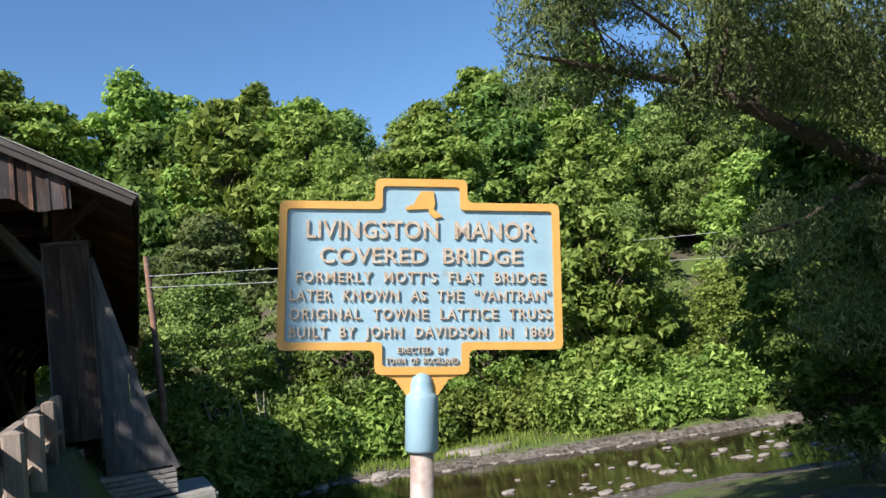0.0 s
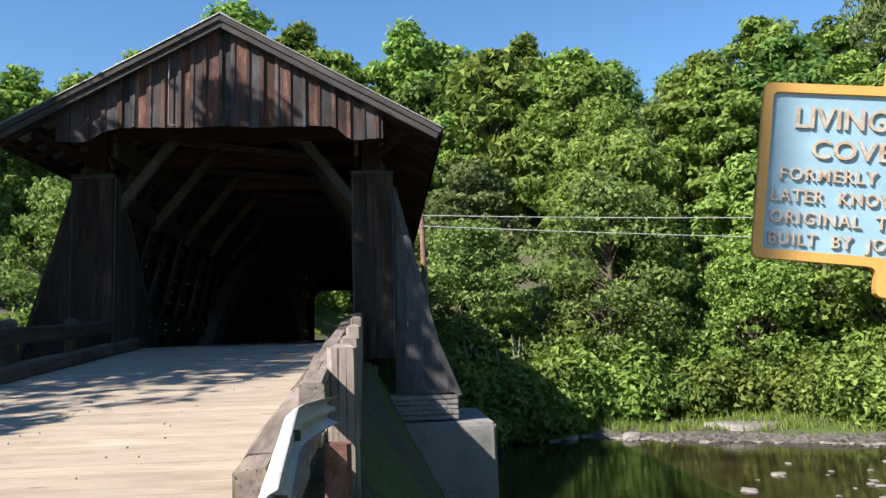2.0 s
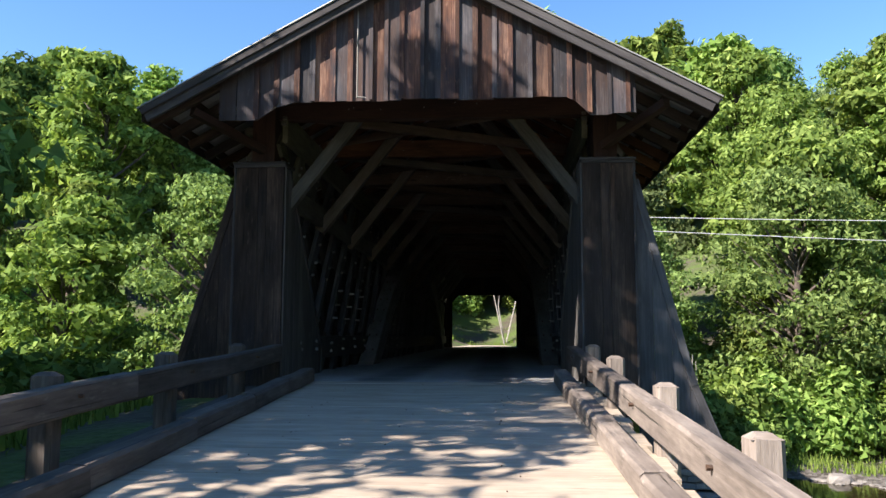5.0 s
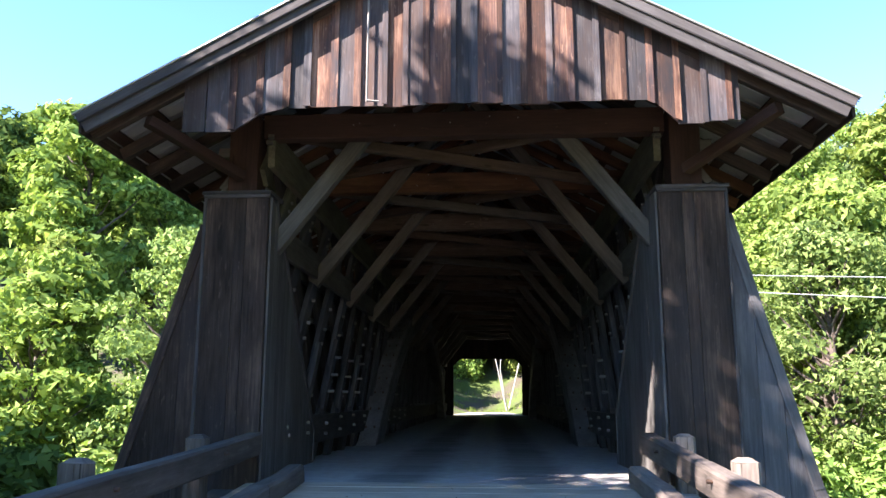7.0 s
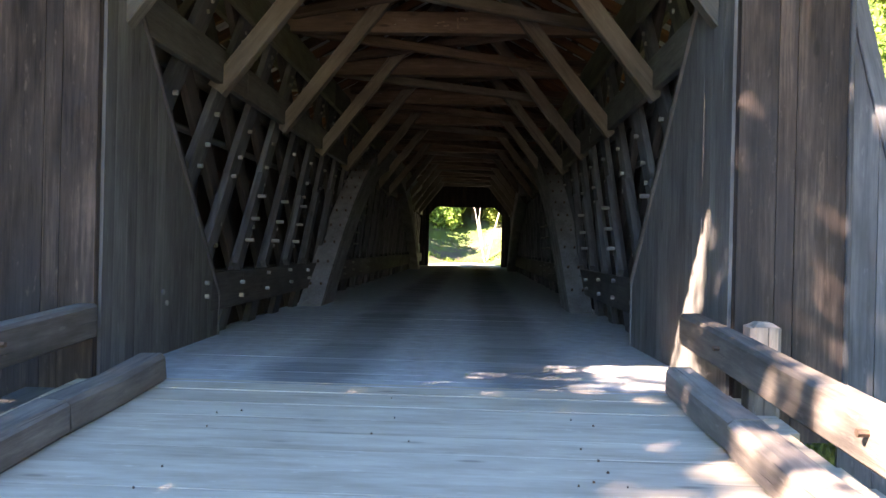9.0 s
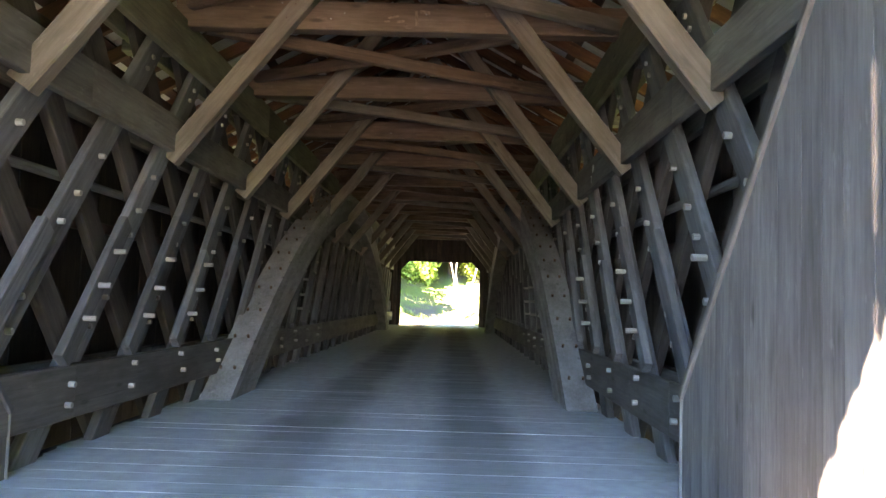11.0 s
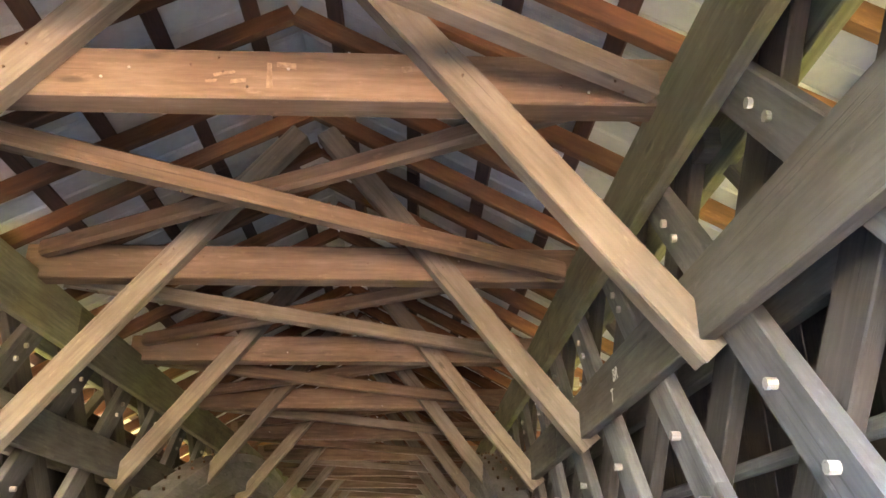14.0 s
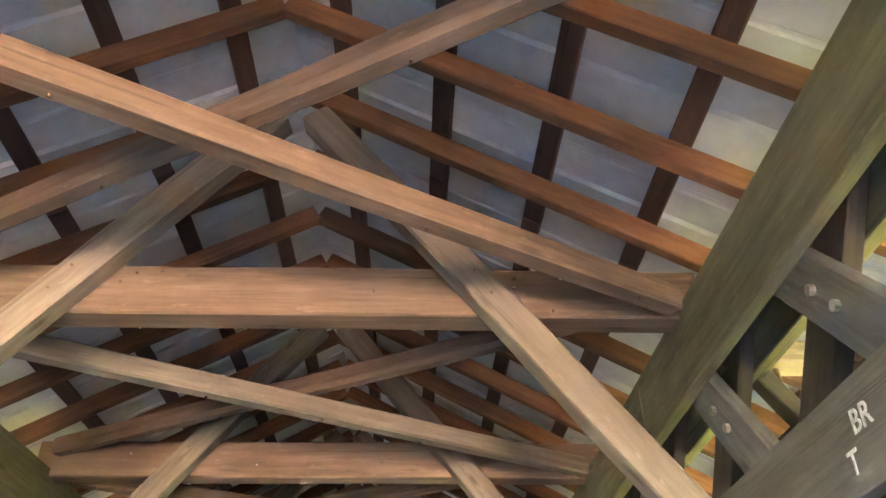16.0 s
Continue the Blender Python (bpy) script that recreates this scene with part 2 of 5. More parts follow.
WIRE = mottled("pale_cable", [(0.3, (0.45, 0.45, 0.45)), (0.7, (0.6, 0.6, 0.6))], 3.0, 0.5)
BARK = mottled("grey_brown_bark", [(0.3, (0.055, 0.043, 0.035)), (0.7, (0.16, 0.13, 0.11))], 6.0, 0.95, 0.0, 0.8, 0.03)
PALEBARK = mottled("bleached_bark", [(0.3, (0.26, 0.23, 0.20)), (0.7, (0.50, 0.47, 0.43))], 6.0, 0.9, 0.0, 0.5, 0.02)


def leaf_material(name, dark, mid, light, through=0.35):
    n = Nodes(name)
    geo = n.add("NewGeometry")
    info = n.add("ObjectInfo")
    leaf = n.ramp(geo.outputs["Random Per Island"], [(0.0, dark), (0.5, mid), (1.0, light)])
    hsv = n.tree.nodes.new("ShaderNodeHueSaturation")
    n.link(n.math("ADD", n.math("MULTIPLY", info.outputs["Random"], 0.035), 0.488), hsv.inputs["Hue"])
    n.link(n.math("ADD", n.math("MULTIPLY", info.outputs["Random"], 0.55), 0.72), hsv.inputs["Value"])
    n.link(leaf, hsv.inputs["Color"])
    diffuse, glow = n.add("BsdfDiffuse"), n.add("BsdfTranslucent")
    mixer = n.add("MixShader", Fac=through)
    n.link(hsv.outputs["Color"], diffuse.inputs["Color"])
    n.link(n.mix("MULTIPLY", 1.0, hsv.outputs["Color"], (1.12, 1.12, 0.68)), glow.inputs["Color"])
    n.link(diffuse.outputs[0], mixer.inputs[1])
    n.link(glow.outputs[0], mixer.inputs[2])
    n.link(mixer.outputs[0], n.out.inputs["Surface"])
    return n.mat


LEAF = leaf_material("maple_leaves", (0.08, 0.125, 0.03), (0.192, 0.277, 0.068), (0.36, 0.455, 0.13), 0.38)
LEAFDARK = leaf_material("dark_leaves", (0.045, 0.085, 0.025), (0.105, 0.17, 0.046), (0.20, 0.285, 0.08), 0.34)
LEAFPALE = leaf_material("willow_leaves", (0.08, 0.115, 0.045), (0.165, 0.22, 0.09), (0.30, 0.37, 0.16), 0.36)
# willow leaf darkened so the colour carries the dense crown's own shade
LEAFWILLOW = leaf_material("shaded_willow_leaves", (0.055, 0.075, 0.034), (0.125, 0.155, 0.07), (0.27, 0.31, 0.15), 0.3)
LEAFMID = leaf_material("riverside_leaves", (0.075, 0.12, 0.034), (0.175, 0.25, 0.078), (0.32, 0.42, 0.14), 0.36)
LEAFGRASS = leaf_material("grass_blades", (0.09, 0.13, 0.028), (0.17, 0.235, 0.05), (0.29, 0.345, 0.09))


def ground_material():
    n = Nodes("forest_soil_and_gravel")
    geo = n.add("NewGeometry")
    p = geo.outputs["Position"]
    a, b = n.noise(p, 0.35, 6.0), n.noise(p, 9.0, 5.0, 0.7)
    earth = n.ramp(b, [(0.3, (0.045, 0.038, 0.028)), (0.7, (0.12, 0.105, 0.082))])
    green = n.ramp(b, [(0.3, (0.045, 0.075, 0.018)), (0.7, (0.12, 0.17, 0.045))])
    colour = n.mix("MIX", n.ramp(a, [(0.4, (0, 0, 0)), (0.55, (1, 1, 1))]), earth, green)
    place = n.add("SeparateXYZ")
    n.link(p, place.inputs[0])
    low = n.math("ADD", place.outputs["Z"], n.math("MULTIPLY", n.noise(p, 1.3, 4.0), 0.5))
    pebbles = n.add("TexVoronoi", Scale=7.0)
    n.link(p, pebbles.inputs["Vector"])
    gravel = n.ramp(pebbles.outputs["Color"], [(0.1, (0.045, 0.038, 0.032)), (0.9, (0.17, 0.155, 0.14))])
    colour = n.mix("MIX", n.ramp(n.math("ADD", low, 4.93), [(0.93, (1, 1, 1)), (0.99, (0, 0, 0))]), colour, gravel)
    n.bump(n.math("ADD", n.math("ADD", a, b), pebbles.outputs["Distance"]), 0.8, 0.06)
    return n.done(colour, 0.95)


def water_material():
    n = Nodes("clear_brown_river")
    geo = n.add("NewGeometry")
    m = n.tree.nodes.new("ShaderNodeMapping")
    m.inputs["Scale"].default_value = (0.55, 1.6, 1.0)
    n.link(geo.outputs["Position"], m.inputs["Vector"])
    ripple = n.noise(m.outputs["Vector"], 2.2, 4.0, 0.55)
    bed = n.ramp(n.noise(geo.outputs["Position"], 0.6, 5.0), [(0.35, (0.012, 0.010, 0.005)), (0.7, (0.042, 0.031, 0.015))])
    n.bump(ripple, 0.10, 0.06)
    return n.done(bed, 0.05, 0.0, 0.15)


GROUND, WATER = ground_material(), water_material()
ROADMAT = mottled("dusty_gravel_road", [(0.3, (0.30, 0.25, 0.20)), (0.7, (0.50, 0.43, 0.36))], 4.0, 0.95, 0.0, 0.5, 0.01, shuffled=False)


# ---- building helpers ----
def mesh_object(name, mesh, mat, parent=None, label="", m=None):
    ob = new(name, mesh)
    if not mesh.materials:
        mesh.materials.append(mat)
    m = m or Matrix()
    if parent:
        ob.parent = parent
        ob.matrix_basis = world_of(parent).inverted() @ m
    else:
        ob.matrix_basis = m
    return tagged(ob, label)


def world_of(ob):
    return world_of(ob.parent) @ ob.matrix_basis if ob.parent else ob.matrix_basis.copy()


def part(name, bm, mat, parent, label="", m=None, smooth=False):
    """Links a bmesh as one mesh under a thing or a part; m is its place in the world."""
    mesh = bpy.data.meshes.new(name)
    bm.to_mesh(mesh)
    bm.free()
    if smooth:
        for p in mesh.polygons:
            p.use_smooth = True
    return mesh_object(name, mesh, mat, parent, label, m)


def thing(name, at, label, category, group="", kind=""):
    ob = new(name)
    ob.empty_display_size = 0.2
    ob.matrix_basis = Matrix.Translation(at)
    return tagged(ob, label, category, group, kind)


BEAMS = {}


def beam_mesh(length, w, h, bevel, mat, wear=0.004, variant=0):
    """A timber along local x with eased edges and a slightly uneven run."""
    key = (round(length, 2), w, h, bevel, mat.name, wear, variant)
    if key in BEAMS:
        return BEAMS[key]
    rng = random.Random(variant * 77 + int(length * 100))
    n = 1 if length < 0.8 or wear == 0 else min(5, 1 + int(length / 1.2))
    a, b, c = w / 2, h / 2, bevel
    ring = [(-a + c, -b), (a - c, -b), (a, -b + c), (a, b - c), (a - c, b), (-a + c, b), (-a, b - c), (-a, -b + c)]
    verts, faces = [], []
    for i in range(n + 1):
        x = length * (i / n - 0.5)
        oy, oz = rng.uniform(-wear, wear), rng.uniform(-wear, wear)
        for y, z in ring:
            verts.append((x + rng.uniform(-wear, wear), y + oy + rng.uniform(-wear, wear) * 0.4, z + oz + rng.uniform(-wear, wear) * 0.4))
    for i in range(n):
        for k in range(8):
            p, q = i * 8 + k, i * 8 + (k + 1) % 8
            faces.append((p, p + 8, q + 8, q))
    faces += [tuple(range(8)), tuple(n * 8 + k for k in reversed(range(8)))]
    mesh = bpy.data.meshes.new("timber")
    mesh.from_pydata(verts, [], faces)
    mesh.materials.append(mat)
    BEAMS[key] = mesh
    return mesh


def along(p0, p1, up=(0, 0, 1)):
    """The pose with local x from p0 to p1 and local z near up, at the middle."""
    p0, p1 = Vector(p0), Vector(p1)
    x = (p1 - p0).normalized()
    y = Vector(up).cross(x).normalized()
    z = x.cross(y)
    m = Matrix((x, y, z)).transposed().to_4x4()
    m.translation = (p0 + p1) / 2
    return m


def beam(name, p0, p1, w, h, mat, parent=None, up=(0, 0, 1), bevel=0.008, label="", wear=0.004):
    """A timber from p0 to p1, w across and h towards up."""
    length = (Vector(p1) - Vector(p0)).length
    mesh = beam_mesh(length, w, h, bevel, mat, wear, random.randrange(3))
    return mesh_object(name, mesh, mat, parent, label, along(p0, p1, up))


def prism(points, depth, axis):
    """A plate with the given outline (in the two other axes), depth thick along the axis from 0."""
    bm = bmesh.new()
    def at(u, v, d):
        return {"x": (d, u, v), "y": (u, d, v), "z": (u, v, d)}[axis]
    lo = [bm.verts.new(at(u, v, 0)) for u, v in points]
    hi = [bm.verts.new(at(u, v, depth)) for u, v in points]
    bm.faces.new(lo)
    bm.faces.new(list(reversed(hi)))
    n = len(points)
    for i in range(n):
        bm.faces.new((lo[i], hi[i], hi[(i + 1) % n], lo[(i + 1) % n]))
    bmesh.ops.recalc_face_normals(bm, faces=bm.faces)
    return bm


def upright_board(name, x0, x1, z0a, z1a, z0b, z1b, y, t, mat, parent):
    """A vertical board in a plane of constant y, its ends cut from (z0a, z1a) at x0 to (z0b, z1b) at x1. Its grain runs upright."""
    zc, xc = (z0a + z1a + z0b + z1b) / 4, (x0 + x1) / 2
    pts = [(z0a - zc, xc - x0), (z1a - zc, xc - x0), (z1b - zc, xc - x1), (z0b - zc, xc - x1)]
    bm = prism(pts, t, "z")
    m = Matrix(((0, -1, 0, xc), (0, 0, -1, y + t), (1, 0, 0, zc), (0, 0, 0, 1)))
    return part(name, bm, mat, parent, m=m)


def side_board(name, y0, y1, z0a, z1a, z0b, z1b, x, t, mat, parent):
    """The same in a plane of constant x, from x to x + t."""
    zc, yc = (z0a + z1a + z0b + z1b) / 4, (y0 + y1) / 2
    pts = [(z0a - zc, y0 - yc), (z1a - zc, y0 - yc), (z1b - zc, y1 - yc), (z0b - zc, y1 - yc)]
    bm = prism(pts, t, "z")
    m = Matrix(((0, 0, 1, x), (0, 1, 0, yc), (1, 0, 0, zc), (0, 0, 0, 1)))
    if m.determinant() < 0:
        m = Matrix(((0, 0, -1, x + t), (0, 1, 0, yc), (1, 0, 0, zc), (0, 0, 0, 1)))
    return part(name, bm, mat, parent, m=m)


def rounded(points, r=0.02, n=3):
    """The outline with rounded corners."""
    out = []
    k = len(points)
    for i in range(k):
        p, a, b = (Vector(points[j % k]) for j in (i, i - 1, i + 1))
        u, v = (a - p).normalized(), (b - p).normalized()
        s, e = p + u * r, p + v * r
        for j in range(n + 1):
            t = j / n
            out.append(tuple((1 - t) ** 2 * s + 2 * t * (1 - t) * p + t * t * e))
    return out


def round_bar(p0, p1, r0, r1, sides=8):
    bm = bmesh.new()
    d = (Vector(p1) - Vector(p0))
    bmesh.ops.create_cone(bm, cap_ends=True, segments=sides, radius1=r0, radius2=r1, depth=d.length)
    bmesh.ops.transform(bm, matrix=Matrix.Translation((Vector(p0) + Vector(p1)) / 2) @ d.to_track_quat("Z", "Y").to_matrix().to_4x4(), verts=bm.verts)
    return bm


# ---- ground, river ----
def smooth(a, b, v):
    t = min(1.0, max(0.0, (v - a) / (b - a)))
    return t * t * (3 - 2 * t)


def deck_z(y):
    """The approach climbs to the bridge."""
    return 0.07 * max(y, -16.8) if y < 0 else 0.0


def far_bank(x):
    return 19.0 - 0.42 * max(0.0, min(x, 60) - 11) + 0.10 * max(0.0, -x - 6)


def near_bank(x):
    return 5.6 - 0.42 * max(0.0, min(x, 60) - 18)


RIVER = -4.5


def ground_z(x, y):
    wild = 0.35 * noise.noise((x * 0.35, y * 0.35, 0)) + 0.9 * noise.noise((x * 0.06, y * 0.06, 3))
    yf, yn = far_bank(x), near_bank(x)
    if y > yf:
        d = y - yf
        hill = -4.4 + 0.10 * min(d, 5) + 0.42 * max(0.0, min(d, 45) - 5) + 0.26 * max(0.0, min(d, 110) - 45) + wild
        bench = math.exp(-((x / 9.0) ** 2))
        road = -0.15 if y > 37 else -4.4 + 4.0 * smooth(yf, 36.0, y)
        road += 0.55 * max(0.0, min(y, 110) - 52)
        return hill * (1 - bench) + road * bench
    if y > yn:
        t = min((y - yn) / 2.5, (yf - y) / 2.5, 1.0)
        return -4.5 - 0.7 * t + 0.12 * wild
    d = yn - y
    edge = 2.35 + 0.6 * max(0.0, -10.5 - y)
    side = smooth(edge, edge + 2.3 + 0.1 * max(0.0, -10 - y), x) + smooth(-3.4, -9.0, x) * 0.4
    top = deck_z(y) - 0.25 if abs(x) < 5 else deck_z(y) - 0.3 + 0.2 * wild
    low = -4.4 + 0.09 * d + 0.15 * wild
    shore = smooth(0.0, 4.2, d)
    z = low * min(1, side) + top * (1 - min(1, side))
    return -4.5 * (1 - shore) + z * shore


def ground_sheet():
    def steps(lo, hi, fine_lo, fine_hi, fine, coarse):
        out, v = [], lo
        while v < hi:
            out.append(v)
            v += fine if fine_lo <= v < fine_hi else coarse
        return out + [hi]
    xs = [-2500, -900, -350] + steps(-160, 160, -14, 40, 0.9, 5.0) + [350, 900, 2500]
    ys = [-2500, -900, -300, -120] + steps(-60, 150, -20, 30, 0.9, 4.0) + [350, 900, 2500]
    verts = [(x, y, ground_z(x, y)) for y in ys for x in xs]
    w = len(xs)
    faces = [(j * w + i, j * w + i + 1, (j + 1) * w + i + 1, (j + 1) * w + i) for j in range(len(ys) - 1) for i in range(w - 1)]
    mesh = bpy.data.meshes.new("ground")
    mesh.from_pydata(verts, [], faces)
    for p in mesh.polygons:
        p.use_smooth = True
    return tagged(mesh_object("ground", mesh, GROUND), "earth and grass valley sides beside a river", "ground", kind="structure")


ground_sheet()


def river():
    xs = [-120 + 4 * i for i in range(61)]
    verts, faces = [], []
    for x in xs:
        verts += [(x, near_bank(x) - 1.2, RIVER), (x, far_bank(x) + 1.2, RIVER)]
    for i in range(len(xs) - 1):
        faces.append((2 * i, 2 * i + 2, 2 * i + 3, 2 * i + 1))
    mesh = bpy.data.meshes.new("water")
    mesh.from_pydata(verts, [], faces)
    tagged(mesh_object("water", mesh, WATER), "shallow brown-green river with small ripples", "river", kind="structure")


river()


def road_strip(name, y0, y1, half, lift):
    n = 14
    verts, faces = [], []
    for i in range(n + 1):
        y = y0 + (y1 - y0) * i / n
        for k in range(5):
            x = half * (k / 2 - 1)
            verts.append((x, y, (deck_z(y) if y < 5 else 0.0) + lift - 0.03 * abs(k - 2) / 2))
    for i in range(n):
        for k in range(4):
            a = i * 5 + k
            faces.append((a, a + 1, a + 6, a + 5))
    mesh = bpy.data.meshes.new(name)
    mesh.from_pydata(verts, [], faces)
    return tagged(mesh_object(name, mesh, ROADMAT), "pale dusty road leading onto the bridge", "road", kind="structure")


road_strip("road", -60, -13.6, 4.6, -0.02)
road_strip("road", 37.6, 47.5, 6.0, 0.02)

# ---- bridge: main sizes ----
LENGTH = 37.0
TIES = [0.3 + 2.85 * i for i in range(13)]
CHORD_X = 2.33          # inner face of the chords
ROOF_TOP, PITCH = 6.12, 0.54
FRONT, BACK = -1.36, 38.3


def roof_z(x, below=0.0):
    return ROOF_TOP - PITCH * abs(x) - below


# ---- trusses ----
# the rear layer's shade is put into this darker timber colour
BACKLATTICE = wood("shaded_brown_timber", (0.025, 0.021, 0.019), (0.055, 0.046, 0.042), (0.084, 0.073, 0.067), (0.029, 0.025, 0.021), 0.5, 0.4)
def truss(side, name):
    s = side
    t = thing(name, (s * 2.5, LENGTH / 2, 0), "grey timber lattice truss with crossing planks and pegs along the bridge", "truss", "lattice trusses")
    # chords: long planks in staggered lengths, one each side of the lattice
    for nm, z, h, mat in (("lower_chord", 0.48, 0.42, CHORD), ("upper_chord", 2.94, 0.38, UPPERCHORD), ("top_chord", 3.99, 0.48, GREENWOOD)):
        out = -0.01 if nm == "top_chord" else 0.0
        for x, t0 in ((CHORD_X + 0.045 + out, 0.0), (CHORD_X + 0.33 + out, 2.3)):
            y = 0.25
            cut = y + 3.6 + t0
            while y < LENGTH:
                e = min(cut, LENGTH)
                beam(nm, (s * x, y, z), (s * x, e - 0.004, z), 0.085, h, mat, t, wear=0.003)
                y, cut = e, e + 5.9
    # lattice planks, two layers that lean opposite ways
    for lean, x in ((0.88, CHORD_X + 0.135), (-0.88, CHORD_X + 0.232)):
        k = -5
        while True:
            yc = 4.25 + 1.25 * k + (0.2 if s < 0 else 0.0) + (0.45 if lean < 0 else 0)
            k += 1
            if yc > LENGTH + 4:
                break
            z0, z1 = -0.32, 4.22
            ya, yb = yc + lean * (z0 - 2.71), yc + lean * (z1 - 2.71)
            lo, hi = 0.25, LENGTH - 0.2
            if max(ya, yb) < lo + 0.4 or min(ya, yb) > hi - 0.4:
                continue
            for _ in range(2):
                if ya < lo or ya > hi:
                    ya2 = min(max(ya, lo), hi)
                    z0 = z0 + (ya2 - ya) / lean
                    ya = ya2
                if yb < lo or yb > hi:
                    yb2 = min(max(yb, lo), hi)
                    z1 = z1 + (yb2 - yb) / lean
                    yb = yb2
            if z1 - z0 < 0.4:
                continue
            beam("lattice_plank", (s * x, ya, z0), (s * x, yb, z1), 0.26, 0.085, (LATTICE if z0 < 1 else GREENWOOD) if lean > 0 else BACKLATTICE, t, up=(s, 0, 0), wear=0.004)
    # short doubling planks on the lower half
    for k in range(0, 22):
        yc = 4.25 + 1.25 * k + (0.2 if s < 0 else 0.0) - 0.17
        z0, z1 = 0.72, 1.75 + 0.3 * ((k * 7) % 3) / 2
        beam("doubling_plank", (s * (CHORD_X + 0.05), yc + 0.88 * (z0 - 2.71) - 0.1, z0), (s * (CHORD_X + 0.05), yc + 0.88 * (z1 - 2.71) - 0.1, z1),
             0.17, 0.075, LATTICE, t, up=(s, 0, 0))
    # a thin pole that runs along behind the inner planks
    beam("pole", (s * (CHORD_X + 0.36), 0.6, 2.22), (s * (CHORD_X + 0.36), LENGTH - 0.6, 2.22), 0.075, 0.075, LATTICE, t, bevel=0.02)
    return t


truss_left = truss(-1, "truss")
truss_right = truss(1, "truss")


def peg_mesh(r, length, mat, sides=8):
    bm = bmesh.new()
    bmesh.ops.create_cone(bm, cap_ends=True, segments=sides, radius1=r, radius2=r * 0.88, depth=length)
    bmesh.ops.rotate(bm, matrix=Matrix.Rotation(radians(90), 3, "Y"), verts=bm.verts)
    mesh = bpy.data.meshes.new("peg")
    bm.to_mesh(mesh)
    bm.free()
    mesh.materials.append(mat)
    return mesh


PEGS = [peg_mesh(0.027, 0.07, PEG), peg_mesh(0.026, 0.14, PEG), peg_mesh(0.026, 0.05, PEG)]
BOLT = peg_mesh(0.036, 0.07, WASHER, 4)
NAIL = peg_mesh(0.008, 0.02, IRON, 6)
PALENAIL = peg_mesh(0.009, 0.018, PEG, 6)


def pegs(s, t):
    rng = random.Random(5 + s)
    for k in range(-3, 26):
        base = 4.25 + 1.25 * k + (0.2 if s < 0 else 0.0)
        spots = []
        for z in (0.42, 0.58):                                   # lower chord
            spots += [(base + 0.88 * (0.5 - 2.71) + rng.uniform(-0.12, 0.12), z + rng.uniform(-0.05, 0.05), 0, CHORD_X - 0.012)]
        for z in (0.98, 1.22, 1.80, 2.05, 2.42):                 # crossings
            spots += [(base + 0.88 * (z - 2.71) + rng.uniform(-0.06, 0.06), z, 0, CHORD_X + 0.08)]
        if s > 0 and k % 2 == 0 or rng.random() < 0.3:
            for z in (1.05, 1.32, 1.62):
                spots += [(base - 0.3 + 0.88 * (z - 2.71), z, 1, CHORD_X - 0.02)]
        for z in (3.45, 3.6):
            spots += [(base + 0.88 * (z - 2.71), z, 2, CHORD_X + 0.09)]
        for y, z, kind, x in spots:
            if 1.2 < y < 16:
                mesh_object("peg", PEGS[kind], PEG, t, m=pose(s * x, y, z, rng.uniform(0, 90), 0, rng.uniform(-4, 4)))
    for y in TIES:
        for dy, dz in ((-0.17, 0.07), (-0.10, 0.17), (0.20, 0.05)):
            if y < 20:
                mesh_object("bolt", BOLT, PEG, t, m=pose(s * (CHORD_X + 0.03), y + dy, 3.96 + dz, rng.uniform(0, 60)))


pegs(-1, truss_left)
pegs(1, truss_right)


# ---- laminated arches ----
def arch(s):
    t = thing("arch", (s * 2.2, 19.2, 0), "laminated grey timber arch rising from the bridge floor", "arch", "laminated arches")
    cx = s * 2.22
    def outer(u):
        y = 19.2 + 12.1 * u
        return y, 4.02 * (1 - u * u) - 0.06
    rings = 30
    layers = 5
    for layer in range(layers):
        bm = bmesh.new()
        rows = []
        for i in range(rings + 1):
            u = -1 + 2 * i / rings
            y, z = outer(u)
            dy, dz = 12.1, -8.04 * u
            l = math.hypot(dy, dz)
            ny, nz = -dz / l, dy / l
            row = []
            for depth in (layer * 0.13, layer * 0.13 + 0.126):
                for x in (-0.19, 0.19):
                    jitter = 0.003 * ((layer * 13 + 5) % 3 - 1)
                    row.append(bm.verts.new((cx + x + jitter, y - ny * depth, z - nz * depth)))
            rows.append(row)
        for a, b in zip(rows, rows[1:]):
            for p, q in ((0, 1), (1, 3), (3, 2), (2, 0)):
                bm.faces.new((a[p], a[q], b[q], b[p]))
        bm.faces.new(rows[0])
        bm.faces.new(list(reversed(rows[-1])))
        bmesh.ops.recalc_face_normals(bm, faces=bm.faces)
        made = part("arch_layer", bm, ARCHWOOD, t)
        top = made if layer == 0 else top
    for i in range(17):
        u = -0.95 + 0.05 * i
        y, z = outer(u)
        ang = math.degrees(math.atan2(-8.04 * u, 12.1))
        for x in (-0.09, 0.09):
            mesh_object("bolt", ARCHBOLT, IRON, top, m=pose(cx + x, y, z + 0.012, ang, 0, 0) @ pose(0, 0, 0, 0, 90, 0))


ARCHWOOD = wood("dusty_arch_timber", (0.096, 0.095, 0.095), (0.174, 0.174, 0.175), (0.239, 0.241, 0.243), (0.105, 0.093, 0.084), 0.45, 0.25, axis="y")
ARCHBOLT = peg_mesh(0.02, 0.05, IRON, 6)
arch(-1)
arch(1)


